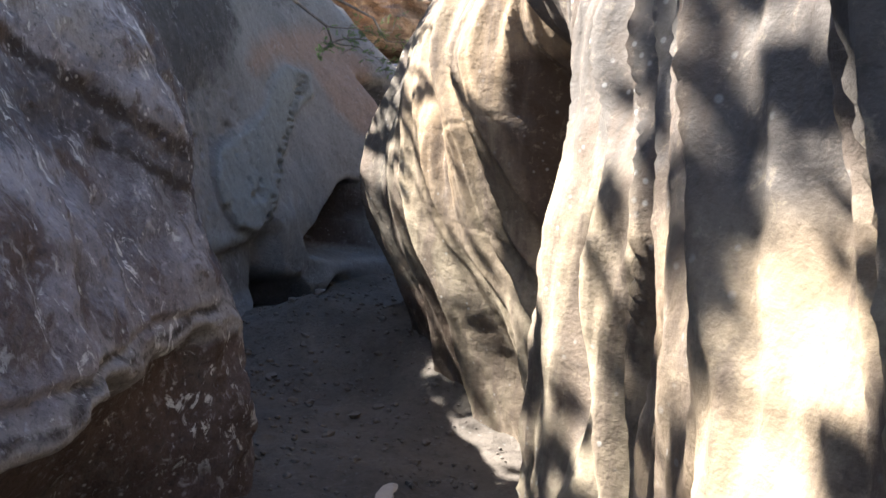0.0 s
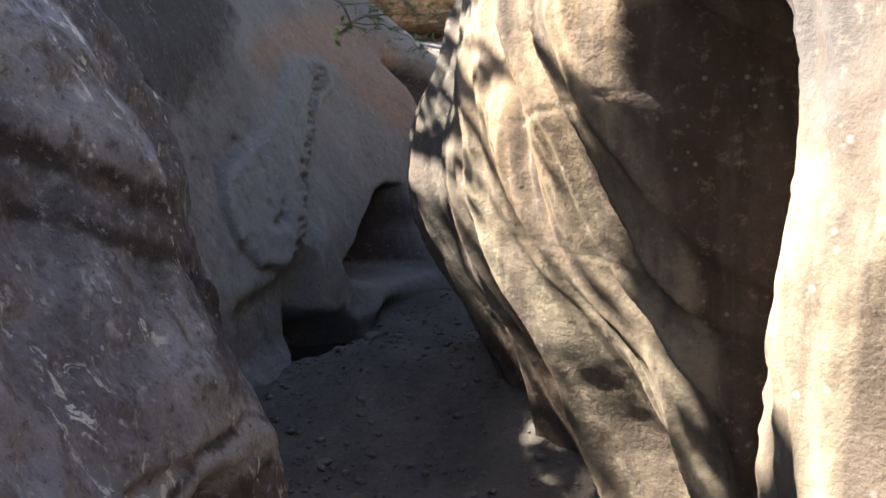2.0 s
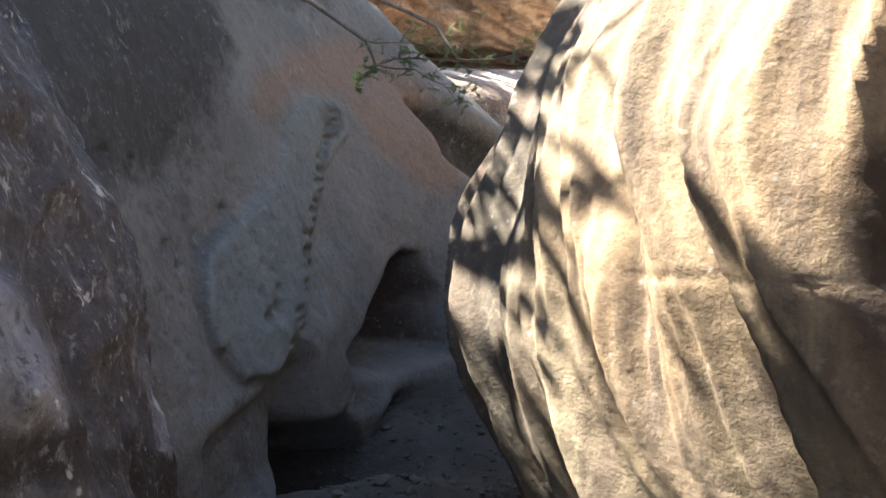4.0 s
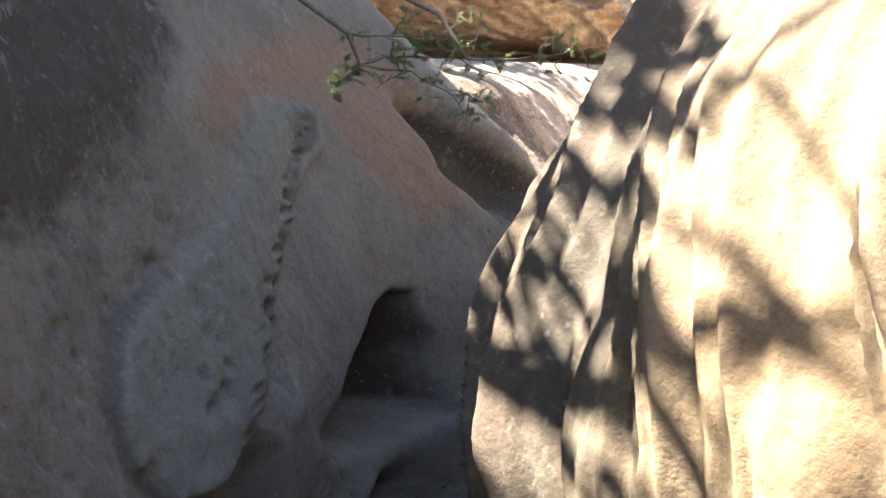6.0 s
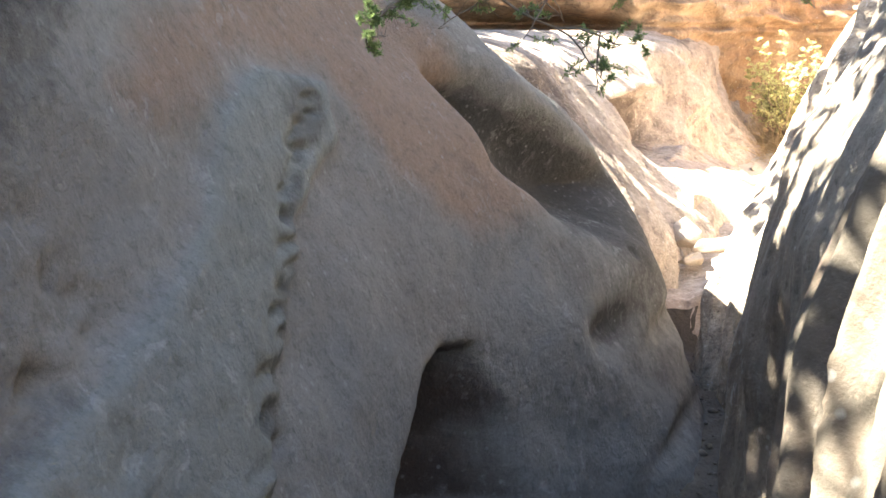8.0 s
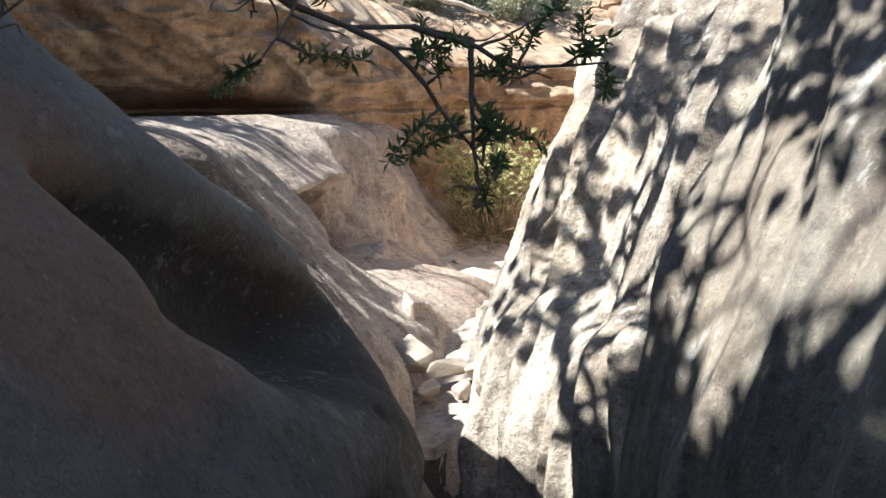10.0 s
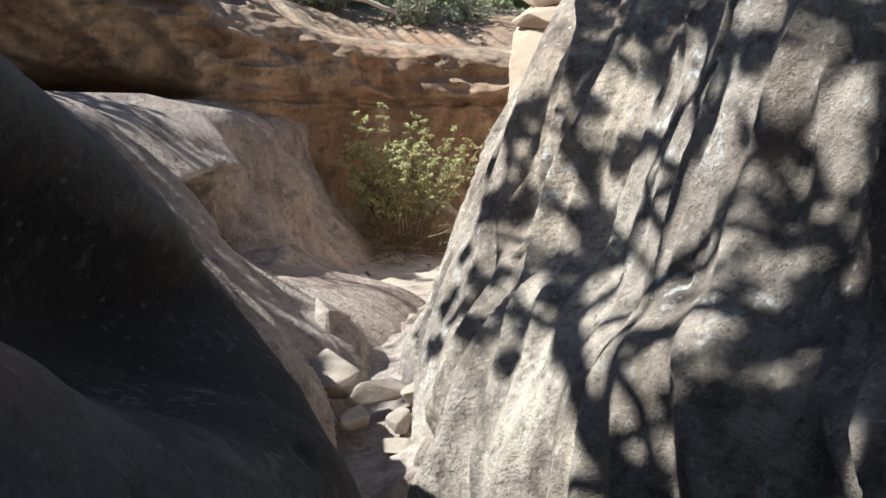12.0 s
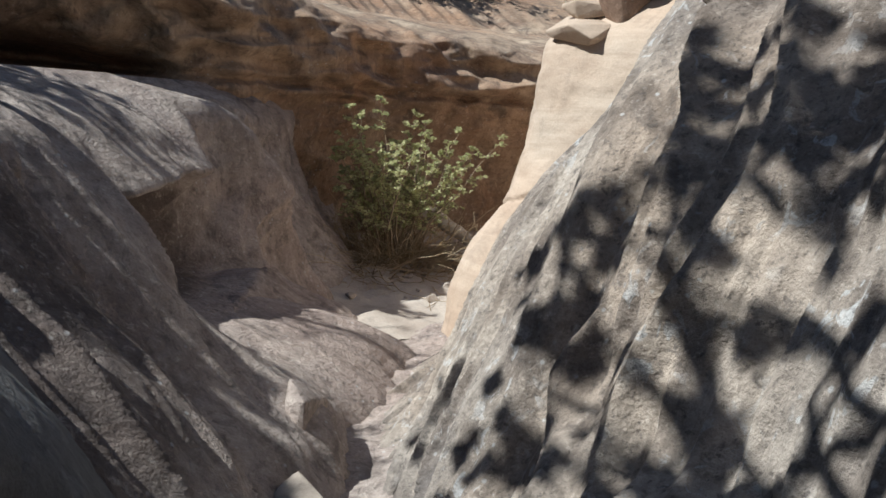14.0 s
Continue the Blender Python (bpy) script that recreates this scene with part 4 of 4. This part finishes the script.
# ---- overhanging juniper branch ----
def hanging_branch():
    rng = random.Random(31)
    root = tagged(new("juniper_branch"), "bare twisted juniper branch with sparse green tips", "branch")
    wood, green = Soup(), Soup()

    def grow(p, way, length, thick, depth):
        pts = wander(p, way, length, 9, rng, 0.18, 0.0)
        wood.add(*tube(pts, [thick * (1 - 0.08 * i) for i in range(10)], 5))
        if depth:
            for q in pts[2:]:
                if rng.random() < 0.95:
                    o = Vector((rng.gauss(0.3, 0.6), rng.gauss(0, 0.6), rng.gauss(0.05, 0.4)))
                    grow(q, o, length * rng.uniform(0.25, 0.45), thick * 0.55, depth - 1)
        elif rng.random() < 0.6:
            for q in pts[3:]:
                for _ in range(9):
                    o = Vector((rng.gauss(0, 1), rng.gauss(0, 1), rng.gauss(0.1, 1))).normalized()
                    green.leaf(q, o, rng.uniform(0.006, 0.012), 0.12, rng)

    main = [Vector(p) for p in ((-1.5, 6.5, 2.12), (-0.95, 6.45, 1.93), (-0.72, 6.4, 1.78), (-0.68, 6.4, 1.69))]
    wood.add(*tube(main, [0.013, 0.011, 0.009, 0.007], 7))
    over = [Vector(p) for p in ((-1.5, 6.5, 2.12), (-0.8, 6.5, 2.0), (-0.45, 6.45, 1.85), (-0.36, 6.4, 1.72))]
    wood.add(*tube(over, [0.013, 0.010, 0.008, 0.006], 7))
    for start, way, length in (((-0.68, 6.4, 1.69), (1.0, 0.05, -0.05), 0.36), ((-0.68, 6.4, 1.69), (1.0, -0.05, -0.1), 0.34), ((-0.68, 6.4, 1.69), (-0.3, -0.1, -0.8), 0.13), ((-0.36, 6.4, 1.72), (1.0, 0.1, 0.0), 0.34), ((-0.72, 6.4, 1.78), (0.9, 0.1, 0.0), 0.4)):
        grow(Vector(start), Vector(way), length, 0.0042, 2)
    raw("twig_tangle", wood.v, wood.f, M_BARK, root)
    raw("foliage", green.v, green.f, M_JUNIPER_SPRIG, root, shade=False)
    return root


hanging_branch()


# ---- loose stones ----
stone("boulder", (2.90, 11.75, 2.46), (0.28, 0.3, 0.30), (10, 5, 20), 3, M_RED, "rough red-orange boulder perched on the buttress", "boulder", sharp=0.7)
stone("boulder", (2.84, 11.65, 2.14), (0.16, 0.2, 0.14), (0, 20, 60), 9, M_RED, "dark red boulder wedged under a larger one", "boulder", sharp=0.8)
stone("stone_slab", (2.66, 11.8, 2.02), (0.16, 0.2, 0.065), (4, -14, 25), 14, M_PILLAR, "tan layered slab stacked on the buttress", "stone", "slabs on the buttress", sharp=0.8)
stone("stone_slab", (2.74, 11.8, 2.13), (0.13, 0.18, 0.06), (-6, -20, 70), 16, M_PILLAR, "tan layered slab stacked on the buttress", "stone", "slabs on the buttress", sharp=0.8)
stone("stone_slab", (0.80, 10.02, 0.56), (0.12, 0.16, 0.05), (12, -28, 30), 21, M_STONE, "pale angular slab leaning in the groove", "stone", "stones in the groove", sharp=0.85)
stone("stone_slab", (0.90, 9.95, 0.52), (0.09, 0.13, 0.045), (-8, 20, 75), 22, M_STONE, "pale angular slab leaning in the groove", "stone", "stones in the groove", sharp=0.85)
for x, y, z, sx, sy, sz, rz, seed in ((0.74, 9.85, 0.47, 0.10, 0.07, 0.03, 15, 31), (0.88, 9.74, 0.47, 0.07, 0.05, 0.04, 60, 32), (0.98, 9.88, 0.52, 0.05, 0.04, 0.04, 5, 33), (0.72, 10.25, 0.53, 0.06, 0.06, 0.05, 40, 34), (0.96, 9.72, 0.48, 0.05, 0.05, 0.035, 80, 35), (0.82, 9.62, 0.43, 0.06, 0.05, 0.03, 20, 36), (0.62, 10.0, 0.5, 0.06, 0.05, 0.05, 70, 37)):
    stone("stone", (x, y, z), (sx, sy, sz), (8, -6, rz), seed, M_STONE, "pale broken stone lying in the sandy groove", "stone", "stones in the groove", sharp=0.85)
stone("standing_slab", (0.70, 8.93, 0.38), (0.07, 0.12, 0.26), (6, 9, 20), 41, M_STONE, "pale upright slab leaning on the rock wall", "stone", sharp=0.75)
stone("rock_fin", (1.00, 10.70, 0.58), (0.06, 0.20, 0.22), (0, 4, -32), 52, M_CHUTE, "broken sandstone fin jutting from the chute", "stone", sharp=0.9)
M_FLOORROCK = sandstone("floor_rock", (0.17, 0.165, 0.16), (0.075, 0.07, 0.067), (0.13, 0.11, 0.095), stain=0.6, grit=1.0, relief=0.9, flecks=0.6)
stone("stone_slab", (0.02, 4.95, 0.17), (0.22, 0.48, 0.14), (-5, -16, -12), 63, M_FLOORROCK, "dark brown slab tilted against the wall's foot", "stone", sharp=0.4)
stone("stone", (-0.08, 3.42, 0.07), (0.13, 0.09, 0.05), (0, -8, 25), 44, M_STONE, "pale flat stone on the sand floor", "stone", sharp=0.8)
rng = random.Random(77)
for k in range(46):
    y = rng.uniform(2.6, 6.2)
    x = rng.uniform(-0.6, 0.15) - 0.1 * (y - 3)
    r = rng.uniform(0.012, 0.035)
    stone("pebble", (x, y, floor_height(x, y) + r * 0.25), (r, r * 0.8, r * 0.55), (0, 0, rng.uniform(0, 360)), 100 + k % 9, M_GRAVEL, "small stone on the sand floor", "pebble", "pebbles on the floor")
for k in range(40):
    x, y = rng.uniform(1.9, 3.5), rng.uniform(12.6, 14.0)
    r = rng.uniform(0.02, 0.06)
    stone("stone", (x, y, floor_height(x, y) + r * 0.2), (r, r * 0.8, r * 0.5), (0, 0, rng.uniform(0, 360)), 120 + k % 9, M_STONE, "pale stone scattered round the shrub", "stone", "stones round the shrub")


# ---- driftwood and litter ----
def driftwood(name, start, end, thick, seed, label):
    rng = random.Random(seed)
    a, b = Vector(start), Vector(end)
    pts = [a.lerp(b, i / 9) + Vector((rng.gauss(0, 0.012), rng.gauss(0, 0.012), rng.gauss(0, 0.008))) for i in range(10)]
    vs, fs = tube(pts, [thick * (1.0 - 0.03 * i + rng.uniform(-0.05, 0.05)) for i in range(10)], 10)
    fs = fs + [tuple(range(9, -1, -1)), tuple(range(90, 100))]
    return tagged(raw(name, [tuple(v) for v in vs], fs, M_LOG), label, "log")


driftwood("log", (3.02, 14.1, 0.95), (3.42, 13.8, 0.66), 0.055, 5, "bleached driftwood log lying beside the shrub")
driftwood("log", (3.05, 13.6, 0.68), (3.5, 13.9, 0.66), 0.03, 6, "thin bleached driftwood stick on the stones")
driftwood("dead_branch", (2.2, 17.2, 3.35), (2.9, 16.6, 2.85), 0.035, 7, "dead fallen branch on the bank")
driftwood("dead_branch", (2.7, 17.4, 3.3), (4.0, 16.8, 2.75), 0.035, 9, "long dead fallen branch on the bank")
litter = Soup()
rng = random.Random(5)
for k in range(1500):
    w, d = rng.uniform(0, 2 * math.pi), abs(rng.gauss(0, 0.5))
    x, y = 2.75 + math.cos(w) * d, 13.5 + math.sin(w) * d * 0.7
    p = Vector((x, y, floor_height(x, y) + 0.005))
    a = rng.uniform(0, 2 * math.pi)
    pts = wander(p, Vector((math.cos(a), math.sin(a), rng.uniform(0, 0.5))), rng.uniform(0.05, 0.2), 3, rng, 0.2, 0.1)
    litter.add(*tube(pts, [0.002, 0.002, 0.0016, 0.001], 3))
tagged(raw("dry_litter", litter.v, litter.f, M_STRAW), "dry straw and twig litter under the shrub", "litter", kind="stuff")

gravel = Soup()
rng = random.Random(12)
for k in range(2600):
    y = rng.uniform(2.4, 9.2)
    x = rng.uniform(-0.95, 0.35) if y < 7 else rng.uniform(-0.3, 0.7)
    r = abs(rng.gauss(0, 0.007)) + 0.003
    z = floor_height(x, y) + r * 0.3
    ring = [Vector((x + r * math.cos(k + a) * rng.uniform(0.8, 1.3), y + r * math.sin(k + a) * rng.uniform(0.8, 1.3), z)) for a in (0, 1.26, 2.5, 3.77, 5.0)]
    gravel.add(ring + [Vector((x, y, z + r * rng.uniform(0.4, 0.8))), Vector((x, y, z - r))], [(i, (i + 1) % 5, 5) for i in range(5)] + [((i + 1) % 5, i, 6) for i in range(5)])
tagged(raw("gravel", gravel.v, gravel.f, M_GRAVEL), "fine gravel strewn over the sand floor", "gravel", kind="stuff")
